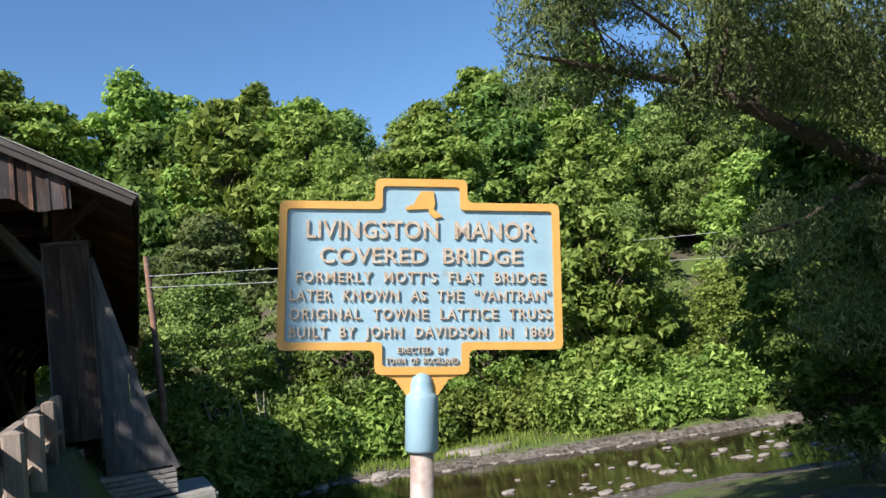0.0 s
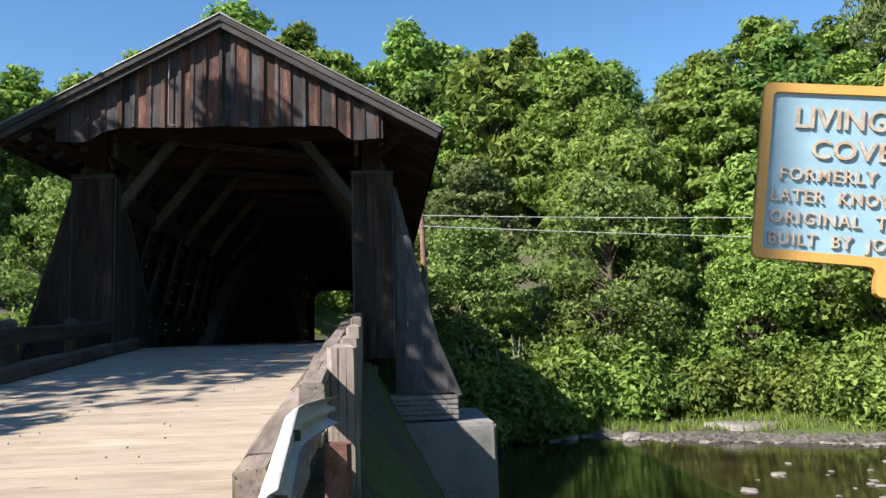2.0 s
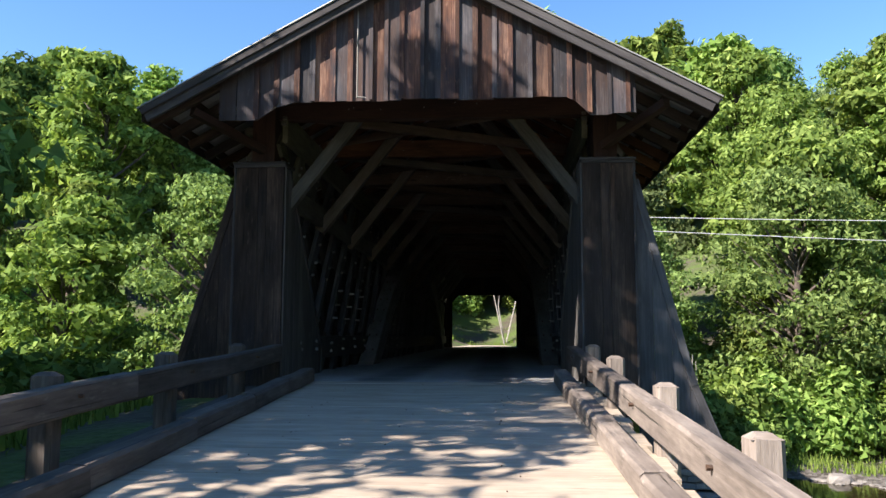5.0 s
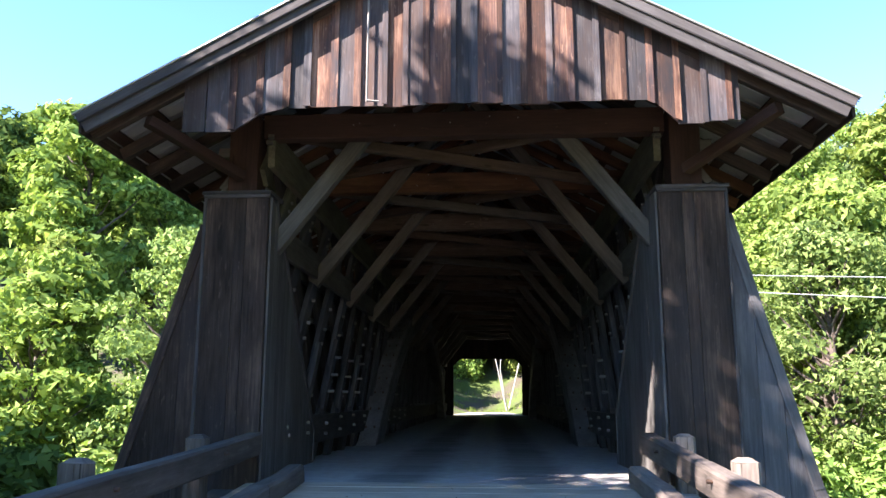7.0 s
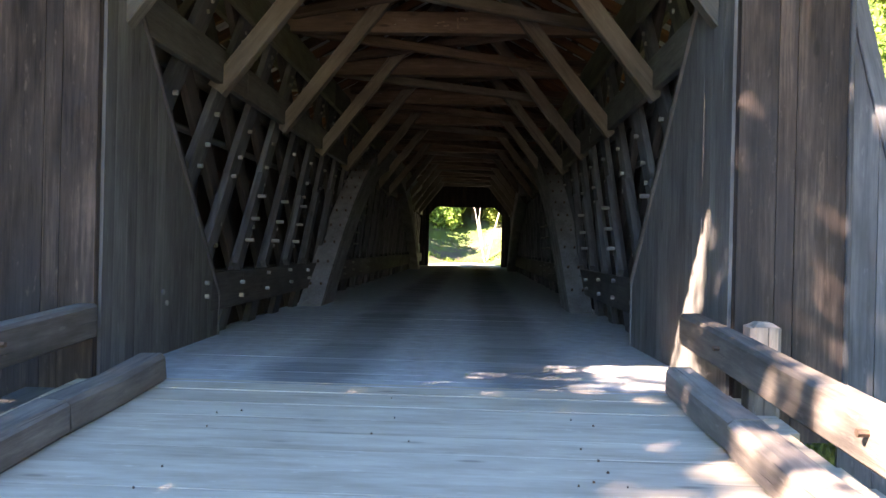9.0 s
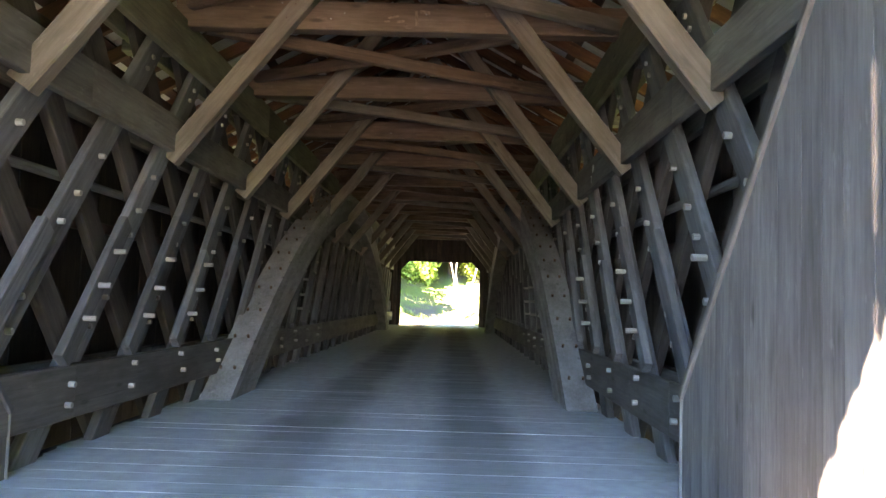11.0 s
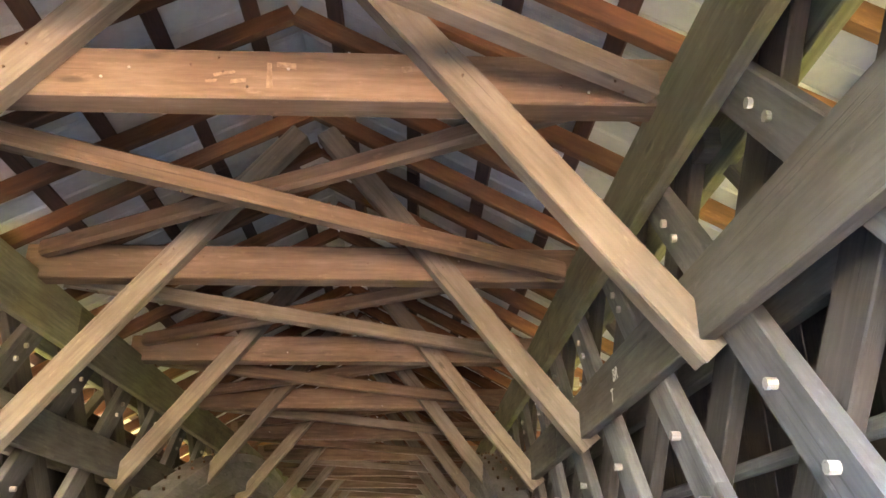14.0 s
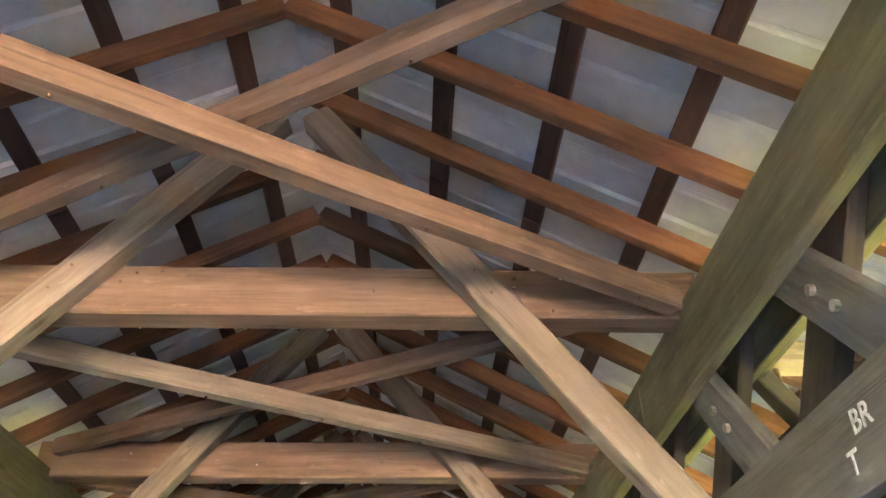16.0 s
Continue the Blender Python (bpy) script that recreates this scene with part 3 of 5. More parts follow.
# ---- ties, knee braces, lateral braces ----
for i, y in enumerate(TIES):
    zt = 4.315 if i else 4.26
    # first two ties are coloured darker for the gloom behind the gable
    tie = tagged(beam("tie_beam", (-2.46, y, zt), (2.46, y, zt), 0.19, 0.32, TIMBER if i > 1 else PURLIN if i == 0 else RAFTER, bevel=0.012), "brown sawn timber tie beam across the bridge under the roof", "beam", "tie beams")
    if i < 7:
        spots = random.Random(60 + i)
        for _ in range(11):
            mesh_object("nail", NAIL if spots.random() < 0.5 else PALENAIL, IRON, tie, m=pose(spots.uniform(-2.0, 2.0), y - 0.098, 4.315 + spots.uniform(-0.13, 0.13), 0, 0, 90))
    for s in (-1, 1):
        yb = y - 0.17 if i else y + 0.17
        # the entrance pair is darker too, shade put into the timber colour
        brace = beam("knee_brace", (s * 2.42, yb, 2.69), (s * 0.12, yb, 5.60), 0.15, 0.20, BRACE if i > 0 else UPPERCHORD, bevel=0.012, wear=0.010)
        tagged(brace, "long pale brown timber brace crossing a tie beam under the ridge", "brace", "knee braces")
        for bx, bz in ((1.13, 4.37), (1.22, 4.22)):
            mesh_object("nail", NAIL, IRON, brace, m=pose(s * bx, yb - 0.08, bz, 0, 0, 90))
        block = thing("bolster_block", (s * 2.7, y - 0.1, 3.85), "pale timber bolster block with an iron pin beside the top chord", "block", "bolster blocks")
        beam("block", (s * 2.52, y - 0.1, 3.90), (s * 2.98, y - 0.1, 3.90), 0.20, 0.13, BRACE, block, bevel=0.014)
        beam("strut", (s * 2.93, y - 0.1, 3.44), (s * 2.66, y - 0.1, 3.84), 0.12, 0.10, BRACE, block, bevel=0.01)
        part("pin", round_bar((s * 2.80, y - 0.1, 3.70), (s * 2.80, y - 0.1, 3.86), 0.014, 0.014, 6), IRON, block)
    if i + 1 < len(TIES):
        y1 = TIES[i + 1]
        first = tagged(beam("lateral_brace", (-2.2, y + 0.16, 4.24), (2.28, y1 - 0.14, 4.24), 0.13, 0.15, BRACE if i % 2 else TIMBER, bevel=0.015), "long brown diagonal brace between two tie beams", "brace", "lateral braces")
        second = tagged(beam("lateral_brace", (-2.28, y1 - 0.14, 4.40), (2.2, y + 0.16, 4.40), 0.13, 0.15, TIMBER, bevel=0.03), "long brown diagonal brace between two tie beams", "brace", "lateral braces")

        for lath, a, b in ((first, (-2.2, y + 0.16, 4.24), (2.28, y1 - 0.14, 4.24)), (second, (-2.28, y1 - 0.14, 4.40), (2.2, y + 0.16, 4.40))):
            if i < 7:
                for u, dx in ((0.04, -0.03), (0.055, 0.03), (0.35, 0.02), (0.52, -0.02), (0.68, 0.03), (0.945, -0.03), (0.96, 0.03)):
                    p = Vector(a).lerp(Vector(b), u)
                    mesh_object("nail", NAIL, IRON, lath, m=pose(p.x, p.y + dx, p.z - 0.077, 0, 90, 0))

    if i == 2:
        marks = random.Random(14)
        for mx, mz, mw, mh in ((0.15, 4.30, 0.03, 0.17), (0.24, 4.37, 0.11, 0.035), (-0.10, 4.31, 0.12, 0.022), (-0.02, 4.26, 0.09, 0.03), (-0.17, 4.26, 0.06, 0.018), (0.92, 4.36, 0.06, 0.04)):
            bm = prism(rounded([(u * mw / 2 + marks.uniform(-0.006, 0.006), v * mh / 2 + marks.uniform(-0.004, 0.004)) for u, v in ((-1, -1), (1, -1), (1, 1), (-1, 1))], 0.006), 0.003, "y")
            part("scraped_patch", bm, SCRAPE, tie, "pale scraped patch", m=pose(mx, y - 0.104, mz, 0, marks.uniform(-12, 12), 0))

# ---- roof ----
roof = thing("roof", (0, LENGTH / 2, ROOF_TOP), "metal gable roof on red-brown rafters and dark purlins", "roof", kind="structure")
y = FRONT + 0.21
while y < BACK - 0.1:
    for s in (-1, 1):
        # rafters near the gable get a dark colour in place of shade
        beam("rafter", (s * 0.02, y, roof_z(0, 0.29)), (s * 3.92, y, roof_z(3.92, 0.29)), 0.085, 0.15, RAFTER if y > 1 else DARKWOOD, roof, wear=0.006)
    y += 0.70
for s in (-1, 1):
    for x in (0.33, 0.95, 1.58, 2.2, 2.85, 3.45, 3.88):
        a = FRONT + 0.05
        while a < BACK:
            b = min(a + 5.2, BACK - 0.03)
            beam("purlin", (s * x, a, roof_z(x, 0.16)), (s * x, b - 0.01, roof_z(x, 0.16)), 0.13, 0.055, PURLIN, roof, up=(s * PITCH, 0, 1))
            a = b if b < BACK - 0.05 else BACK + 1
    a = FRONT
    k = 0
    while a < BACK - 0.05:
        b = min(a + 0.90, BACK)
        bm = bmesh.new()
        prof = [(0.0, 0.0), (0.02, 0.028), (0.05, 0.028), (0.07, 0.0), (0.36, 0.0), (0.375, 0.012), (0.40, 0.012), (0.415, 0.0), (0.65, 0.0), (0.665, 0.012), (0.69, 0.012), (0.705, 0.0), (b - a + 0.02, 0.0)]
        rows = []
        for x in (0.0, 1.35, 2.7, 4.03):
            rows.append([bm.verts.new((s * x, a + u, roof_z(x, 0.115) + v + 0.002 * (k % 2))) for u, v in prof])
        for r0, r1 in zip(rows, rows[1:]):
            for i in range(len(prof) - 1):
                bm.faces.new((r0[i], r0[i + 1], r1[i + 1], r1[i]) if s > 0 else (r0[i + 1], r0[i], r1[i], r1[i + 1]))
        ob = part("metal_sheet", bm, SHEET, roof)
        mod = ob.modifiers.new("thickness", "SOLIDIFY")
        mod.thickness, mod.offset = 0.004, 1.0
        a, k = b, k + 1
cap = prism([(-0.22, roof_z(0.22, 0.06)), (0, roof_z(0, 0.05)), (0.22, roof_z(0.22, 0.06)), (0.22, roof_z(0.22, 0.075)), (0, roof_z(0, 0.065)), (-0.22, roof_z(0.22, 0.075))], BACK - FRONT + 0.04, "y")
part("ridge_cap", cap, ROOFTOP, roof, m=pose(0, FRONT - 0.02, 0))
# rake boards at both ends, in two steps, and the eave boards
for yf, d in ((FRONT, -1), (BACK, 1)):
    for s in (-1, 1):
        beam("rake_board", (0, yf + d * 0.005, roof_z(0, 0.235)), (s * 3.93, yf + d * 0.005, roof_z(3.93, 0.235)), 0.045, 0.21, FASCIA, roof)
        beam("rake_trim", (0, yf + d * 0.045, roof_z(0, 0.17)), (s * 3.97, yf + d * 0.045, roof_z(3.97, 0.17)), 0.035, 0.10, FASCIA, roof)
        beam("drip_edge", (0, yf + d * 0.04, roof_z(0, 0.095)), (s * 4.02, yf + d * 0.04, roof_z(4.02, 0.095)), 0.08, 0.02, ROOFTOP, roof, bevel=0.004)
for s in (-1, 1):
    beam("eave_board", (s * 3.985, FRONT + 0.05, roof_z(3.985, 0.21)), (s * 3.985, BACK - 0.05, roof_z(3.985, 0.21)), 0.03, 0.14, DARKWOOD, roof, wear=0)


# ---- gables ----
def gable(name, y, bottom, notch, label, half):
    g = thing(name, (0, y, bottom), label, "gable wall", kind="structure")
    rng = random.Random(3)
    def low(x):
        a = abs(x)
        return bottom if a < 2.02 else bottom - notch * min(1.0, (a - 2.02) / 0.27)
    x = -half
    k = 0
    while x < half - 0.02:
        w = min(rng.choice((0.22, 0.25, 0.27, 0.29)), half - x)
        xe = x + w
        if half - xe < 0.1:
            xe = half
        drop = rng.uniform(-0.012, 0.02)
        upright_board("gable_board", x + 0.005, xe - 0.005, low(x) - drop, roof_z(x, 0.225), low(xe) - drop, roof_z(xe, 0.225), y + (0.0, 0.012, 0.022)[k % 3], 0.026, GABLEDARK if rng.random() < (0.72 if x < 0.3 else 0.42) else GABLE, g)
        if rng.random() < 0.85 and xe < half - 0.1:
            bw = rng.uniform(0.026, 0.042)
            hang = rng.uniform(-0.02, 0.025)
            upright_board("batten", xe - bw, xe + bw, low(xe - bw) - hang, roof_z(xe - bw, 0.23), low(xe + bw) - hang, roof_z(xe + bw, 0.23), y - 0.018, 0.017, GABLE if rng.random() < 0.5 else GABLEDARK, g)
        x = xe
        k += 1
    beam("nailer", (-2.9, y + 0.10, bottom + 0.14), (2.9, y + 0.10, bottom + 0.14), 0.09, 0.16, PURLIN, g)
    return g


near_gable = gable("wall_gable_near", -1.21, 3.97, 0.25, "weathered red-brown and charcoal vertical boards closing the gable", 2.92)


beam("conduit", (-0.93, -1.255, 3.99), (-0.93, -1.255, 5.25), 0.022, 0.022, PEG, near_gable, up=(0, 1, 0), wear=0)
beam("conduit_foot", (-0.93, -1.27, 4.0), (-0.80, -1.27, 3.985), 0.02, 0.02, PEG, near_gable, wear=0)


def far_gable():
    y = 37.55
    g = thing("wall_gable_far", (0, y, 3.0), "dark vertical boards round the far opening", "gable wall", kind="structure")
    x = -3.0
    while x < 2.99:
        xe = x + 0.2
        def low(v):
            a = abs(v)
            return -0.4 if a > 2.09 else (3.24 if a < 1.6 else 3.24 - 0.52 * (a - 1.6) / 0.49)
        mid = (x + xe) / 2
        la, lb = (low(x), low(xe)) if low(mid) > 0 else (-0.4, -0.4)
        if low(mid) > 0:
            la, lb = max(la, 2.7), max(lb, 2.7)
        upright_board("gable_board", x - 0.008, xe + 0.008, la, roof_z(x, 0.22), lb, roof_z(xe, 0.22), y + 0.03 * (round(x * 5) % 2), 0.026, DARKWOOD, g)
        x = xe


far_gable()


# ---- portal posts and wings ----
def portal(s):
    p = thing("portal_post", (s * 2.68, 0.25, -0.4), "boxed portal post of blackened boards with a moulded cap", "post", "portal posts")
    xs = [2.30, 2.57, 2.70, 3.06]
    for a, b in zip(xs, xs[1:]):
        upright_board("board", min(s * a, s * b) + 0.003, max(s * a, s * b) - 0.003, -0.3, 3.33, -0.3, 3.33, 0.0, 0.028, DARKWOOD, p)
    for x in (2.302, 3.03):
        side_board("board", 0.03, 0.5, -0.3, 3.33, -0.3, 3.33, s * x if s > 0 else -x - 0.028, 0.028, DARKWOOD, p)
    beam("corner_batten", (s * 3.07, -0.005, -0.3), (s * 3.07, -0.005, 3.32), 0.035, 0.05, FASCIA, p, up=(0, 1, 0))
    beam("cap", (s * 2.26, 0.22, 3.355), (s * 3.10, 0.22, 3.355), 0.56, 0.045, FASCIA, p, bevel=0.014)
    beam("cap_trim", (s * 2.28, -0.02, 3.315), (s * 3.08, -0.02, 3.315), 0.035, 0.04, FASCIA, p)
    # core and bracket use dark timber to keep the portal dim
    beam("post_core", (s * 2.66, 0.26, 3.38), (s * 2.66, 0.26, roof_z(2.66, 0.32)), 0.36, 0.36, PURLIN, p, up=(0, 1, 0))
    beam("bracket", (s * 2.62, -0.05, 3.55), (s * 3.35, -1.1, roof_z(3.35, 0.42)), 0.12, 0.12, PURLIN, p)
    # inner wing: boards that hide the end of the truss, cut on a slope
    w = thing("portal_wing", (s * 2.22, 1.5, 0), "sloping wing of grey vertical boards inside the portal", "wing wall", "inner portal wings")
    def top(y):
        if s > 0:
            return min(3.32, 3.32 - (y - 0.63) * 1.155)
        return 3.32 - (y - 0.2) * 2.88 / 2.72 if y > 0.2 else 3.32
    def xw(y):
        return 2.272 - 0.036 * y if s > 0 else 2.272 + 0.022 * y
    y0 = 0.06
    rng = random.Random(8)
    while y0 < 2.90:
        y1 = min(y0 + rng.uniform(0.17, 0.25), 2.92)
        if 2.92 - y1 < 0.08:
            y1 = 2.92
        xm, ym = xw((y0 + y1) / 2), (y0 + y1) / 2
        board = side_board("board", y0 + 0.002, y1 - 0.002, -0.02, top(y0), -0.02, top(y1), xm if s > 0 else -xm - 0.026, 0.026, WINGWOOD, w)
        hub = Matrix.Translation(Vector((s * xm, ym, 0)) - w.matrix_basis.translation)
        board.matrix_basis = hub @ Matrix.Rotation(0.036 if s > 0 else 0.022, 4, "Z") @ hub.inverted() @ board.matrix_basis
        y0 = y1
    beam("edge_batten", (s * (xw(0.6) - 0.01), 0.63 if s > 0 else 0.24, 3.31), (s * (xw(2.93) - 0.01), 2.93, top(2.93) + 0.02), 0.035, 0.05, CHORD if s > 0 else FASCIA, w)
    for ys in (0.12, 1.5):
        beam("stud", (s * (xw(ys) + 0.10), ys, 0.0), (s * (xw(ys) + 0.10), ys, top(ys) - 0.06), 0.14, 0.09, DARKWOOD, w, up=(0, 1, 0))
    beam("end_board", (s * (xw(2.93) + 0.05), 2.93, -0.02), (s * (xw(2.93) + 0.05), 2.93, top(2.93)), 0.024, 0.13, WINGWOOD, w, up=(1, 0, 0), wear=0)
    # outer wing: flared boards on a stone footing
    o = thing("outer_wing", (s * 3.6, 0.2, -1.0), "flared buttress wing of blue-grey vertical boards on a stone footing", "wing wall", "outer portal wings")
    def slope(x):
        if s < 0:
            return 3.03 - (x - 3.07) / 0.295
        return 3.10 - (x - 3.07) / 0.255 if x < 3.86 else -(x - 3.86) * 2.44
    x0 = 3.075
    while x0 < 4.24:
        x1 = min(x0 + rng.uniform(0.24, 0.33), 4.26)
        a, b = sorted((s * x0, s * x1))
        za, zb = (slope(x0), slope(x1)) if s > 0 else (slope(x1), slope(x0))
        # left wing boards swap to the dark colour to paint in their shade
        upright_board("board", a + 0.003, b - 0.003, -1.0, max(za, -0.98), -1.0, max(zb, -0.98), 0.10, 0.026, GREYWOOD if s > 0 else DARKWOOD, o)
        x0 = x1
    for xa, xb in ((3.09, 3.865), (3.865, 4.29)):
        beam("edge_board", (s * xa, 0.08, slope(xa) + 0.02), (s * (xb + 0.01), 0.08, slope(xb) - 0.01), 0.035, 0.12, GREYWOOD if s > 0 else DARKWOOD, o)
        beam("edge_return", (s * (xa + 0.03), 0.5, slope(xa) + 0.03), (s * (xb + 0.04), 0.5, slope(xb)), 0.85, 0.03, DARKWOOD, o)
    return p


portal(-1)
portal(1)


# ---- outer siding of the trusses ----
def siding(s):
    w = thing("wall_siding", (s * 3.0, LENGTH / 2, 0), "dark vertical board siding outside the truss", "wall", kind="structure")
    y = 0.55
    mesh = None
    while y < LENGTH + 0.45:
        h = 4.32
        key = "siding_board"
        if mesh is None:
            mesh = beam_mesh(h, 0.285, 0.025, 0.003, SIDING, 0.0)
        m = along((s * 3.0, y + 0.145, -0.75), (s * 3.0, y + 0.145, -0.75 + h), (s, 0, 0))
        mesh_object("board", mesh, SIDING, w, m=m @ pose(random.uniform(-0.02, 0.02), 0, random.uniform(-0.004, 0.004)))
        y += 0.29
    for z in (0.6, 1.9, 3.1):
        beam("girt", (s * 2.94, 0.5, z), (s * 2.94, LENGTH, z), 0.08, 0.1, PURLIN, w, wear=0)


SIDING = wood("dark_brown_siding", (0.015, 0.011, 0.009), (0.035, 0.025, 0.020), (0.063, 0.044, 0.034), (0.017, 0.015, 0.015), 0.5, 0.5)
siding(-1)
siding(1)

# end walls behind the posts, under the eaves
for s in (-1, 1):
    tagged(beam("wall_plate", (s * 2.92, 0.3, 3.50), (s * 2.92, LENGTH, 3.50), 0.12, 0.12, PURLIN, wear=0), "dark timber plate along the top of the siding", "beam", kind="structure")


# ---- decks ----
def plank_floor(name, y0, y1, step, xa, xb, mat, label, z_of):
    f = thing(name, (0, (y0 + y1) / 2, z_of((y0 + y1) / 2)), label, "floor", kind="structure")
    y = y0
    rng = random.Random(11)
    while y < y1 - 0.05:
        w = step * rng.choice((0.94, 1.0, 1.06))
        zc = z_of(y + w / 2)
        slope = (z_of(y + w) - z_of(y)) / w
        mesh = beam_mesh(xb - xa + 0.06 * rng.randrange(-1, 2), round(step * 0.998, 3), 0.07, 0.002, mat, 0.0008, rng.randrange(4))
        m = along((xa, y + w / 2, zc - 0.036 + rng.uniform(-0.001, 0.001)), (xb, y + w / 2, zc - 0.036 + rng.uniform(-0.001, 0.001)), (0, -slope, 1))
        mesh_object("plank", mesh, mat, f, m=m @ pose(rng.uniform(-0.02, 0.02), 0, 0))
        y += step
    return f


plank_floor("floor", 0.02, LENGTH + 0.6, 0.27, -2.52, 2.52, FLOORWOOD, "dusty grey transverse plank floor of the bridge", lambda y: 0.0)
plank_floor("floor_approach", -13.7, -0.02, 0.30, -2.42, 2.42, DECK, "sun-bleached plank approach deck with nail heads", deck_z)
for s in (-1, 1):
    for_bridge = beam("floor_stringer", (s * 1.8, 0.0, -0.26), (s * 1.8, LENGTH + 0.5, -0.26), 0.3, 0.36, CHORD, wear=0)
    for_deck = beam("floor_stringer", (s * 2.2, -13.6, deck_z(-13.6) - 0.24), (s * 2.2, -0.02, -0.24), 0.3, 0.34, CHORD, wear=0)
    for ob in (for_bridge, for_deck):
        tagged(ob, "long grey timber stringer under the floor planks", "stringer", kind="structure")
for y0, y1 in ((0.0, LENGTH + 0.6), (-13.7, 0.0)):
    z0, z1 = deck_z(y0) - 0.085, deck_z(y1) - 0.085
    ob = beam("floor_underlay", (-0.2, y0, z0), (-0.2, y1, z1), 5.2, 0.02, CHORD, wear=0)
    tagged(ob, "rough boards beneath the floor planks", "floor", kind="structure")


def nail_heads():
    bm = bmesh.new()
    rng = random.Random(2)
    for _ in range(150):
        y, x = rng.uniform(-13.4, -0.2), rng.choice((-2.2, -1.1, 0.0, 1.1, 2.2)) + rng.uniform(-0.12, 0.12)
        r = rng.uniform(0.005, 0.010)
        bmesh.ops.create_cone(bm, cap_ends=True, segments=6, radius1=r, radius2=r * 0.7, depth=0.012, matrix=pose(x, y, deck_z(y) + 0.003))
    ob = part("nail_heads", bm, IRON, None)
    return tagged(ob, "rusty nail heads in the plank deck", "nails", kind="stuff")


nail_heads()

# ---- abutments ----
def stone_footing(s):
    t = thing("stone_footing", (s * 3.6, 0.3, -1.5), "coursed grey stone footing under the wing", "footing", "stone footings")
    rng = random.Random(21)
    for row in range(5):
        x = 2.75 + 0.1 * (row % 2)
        while x < 4.26:
            w = rng.uniform(0.18, 0.4)
            xe = min(x + w, 4.28)
            beam("stone", (s * x, 0.35, -1.47 + row * 0.096), (s * (xe - 0.008), 0.35, -1.47 + row * 0.096), 0.5 + rng.uniform(-0.03, 0.03), 0.088, STONE, t, bevel=0.014)
            x = xe
    return t


for s in (-1, 1):
    stone_footing(s)
abut = prism([(-5.0, -5.6), (5.0, -5.6), (4.95, -1.55), (-4.95, -1.55)], 3.0, "y")
bmesh.ops.bevel(abut, geom=abut.edges[:], offset=0.05, segments=2, affect="EDGES")
tagged(part("abutment", abut, CONCRETE, None, m=pose(0, -0.3, 0)), "grey concrete abutment carrying the near end of the bridge", "abutment", kind="structure")
abut2 = prism([(-5.0, -5.6), (5.0, -5.6), (5.0, -0.5), (-5.0, -0.5)], 3.0, "y")
tagged(part("abutment", abut2, CONCRETE, None, m=pose(0, 34.8, 0)), "grey concrete abutment carrying the far end of the bridge", "abutment", kind="structure")
seat = prism([(-2.72, -1.56), (2.72, -1.56), (2.72, -0.45), (-2.72, -0.45)], 2.2, "y")
tagged(part("bridge_seat", seat, CONCRETE, None, m=pose(0, 0.12, 0)), "concrete seat under the bridge floor", "abutment", kind="structure")


# ---- timber guard rails ----
def rail_z(s, y):
    return 0.55 + 0.067 * (y - 0.6) if s > 0 else 0.55 + 0.046 * y


def rail_x(s, y):
    """The rails close in a little towards the bridge."""
    return 2.44 - 0.027 * (y + 10.0) if s > 0 else 2.33 - 0.02 * y


def guard_rail(s, posts, y_end, label, mat):
    t = thing("guard_rail", (s * rail_x(s, y_end / 2), y_end / 2, deck_z(y_end / 2)), label, "guard rail", "timber guard rails")
    cuts = [0.6, -1.7, -4.0, y_end] if s > 0 else [-0.06, -4.6, -9.0, y_end]
    for a, b in zip(cuts, cuts[1:]):
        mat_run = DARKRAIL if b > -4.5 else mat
        z0, z1 = rail_z(s, a) - 0.13, rail_z(s, b) - 0.13
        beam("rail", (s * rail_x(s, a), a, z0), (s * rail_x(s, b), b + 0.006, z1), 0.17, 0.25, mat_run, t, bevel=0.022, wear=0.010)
    for y, top, w in posts:
        x = rail_x(s, y)
        post = beam("post", (s * (x + 0.19), y, deck_z(y) - 0.5), (s * (x + 0.19), y, rail_z(s, y) + top), w, w, mat, t, up=(0, 1, 0), bevel=0.03, wear=0.008)
        cone = bmesh.new()
        bmesh.ops.create_cone(cone, cap_ends=True, segments=4, radius1=w * 0.64, radius2=w * 0.30, depth=0.035, matrix=pose(0, 0, 0, 0, 0, 45))
        part("post_top", cone, mat, post, m=pose(s * (x + 0.19), y, rail_z(s, y) + top + 0.016))
        mesh_object("bolt", ARCHBOLT, IRON, post, m=pose(s * (x + 0.085) - 0.19 * s, y, rail_z(s, y) - 0.10))
    return t


guard_rail(1, [(-9.15, 0.14, 0.23), (-7.1, 0.07, 0.2), (-4.75, 0.06, 0.2), (-2.2, 0.06, 0.2), (-0.35, 0.05, 0.2)], -10.1,
           "weathered timber guard rail on square posts beside the deck", RAILWOOD)
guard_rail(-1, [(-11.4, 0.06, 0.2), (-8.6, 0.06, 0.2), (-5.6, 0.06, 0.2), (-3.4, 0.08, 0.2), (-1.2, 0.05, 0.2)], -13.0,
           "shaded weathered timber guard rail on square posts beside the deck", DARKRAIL)


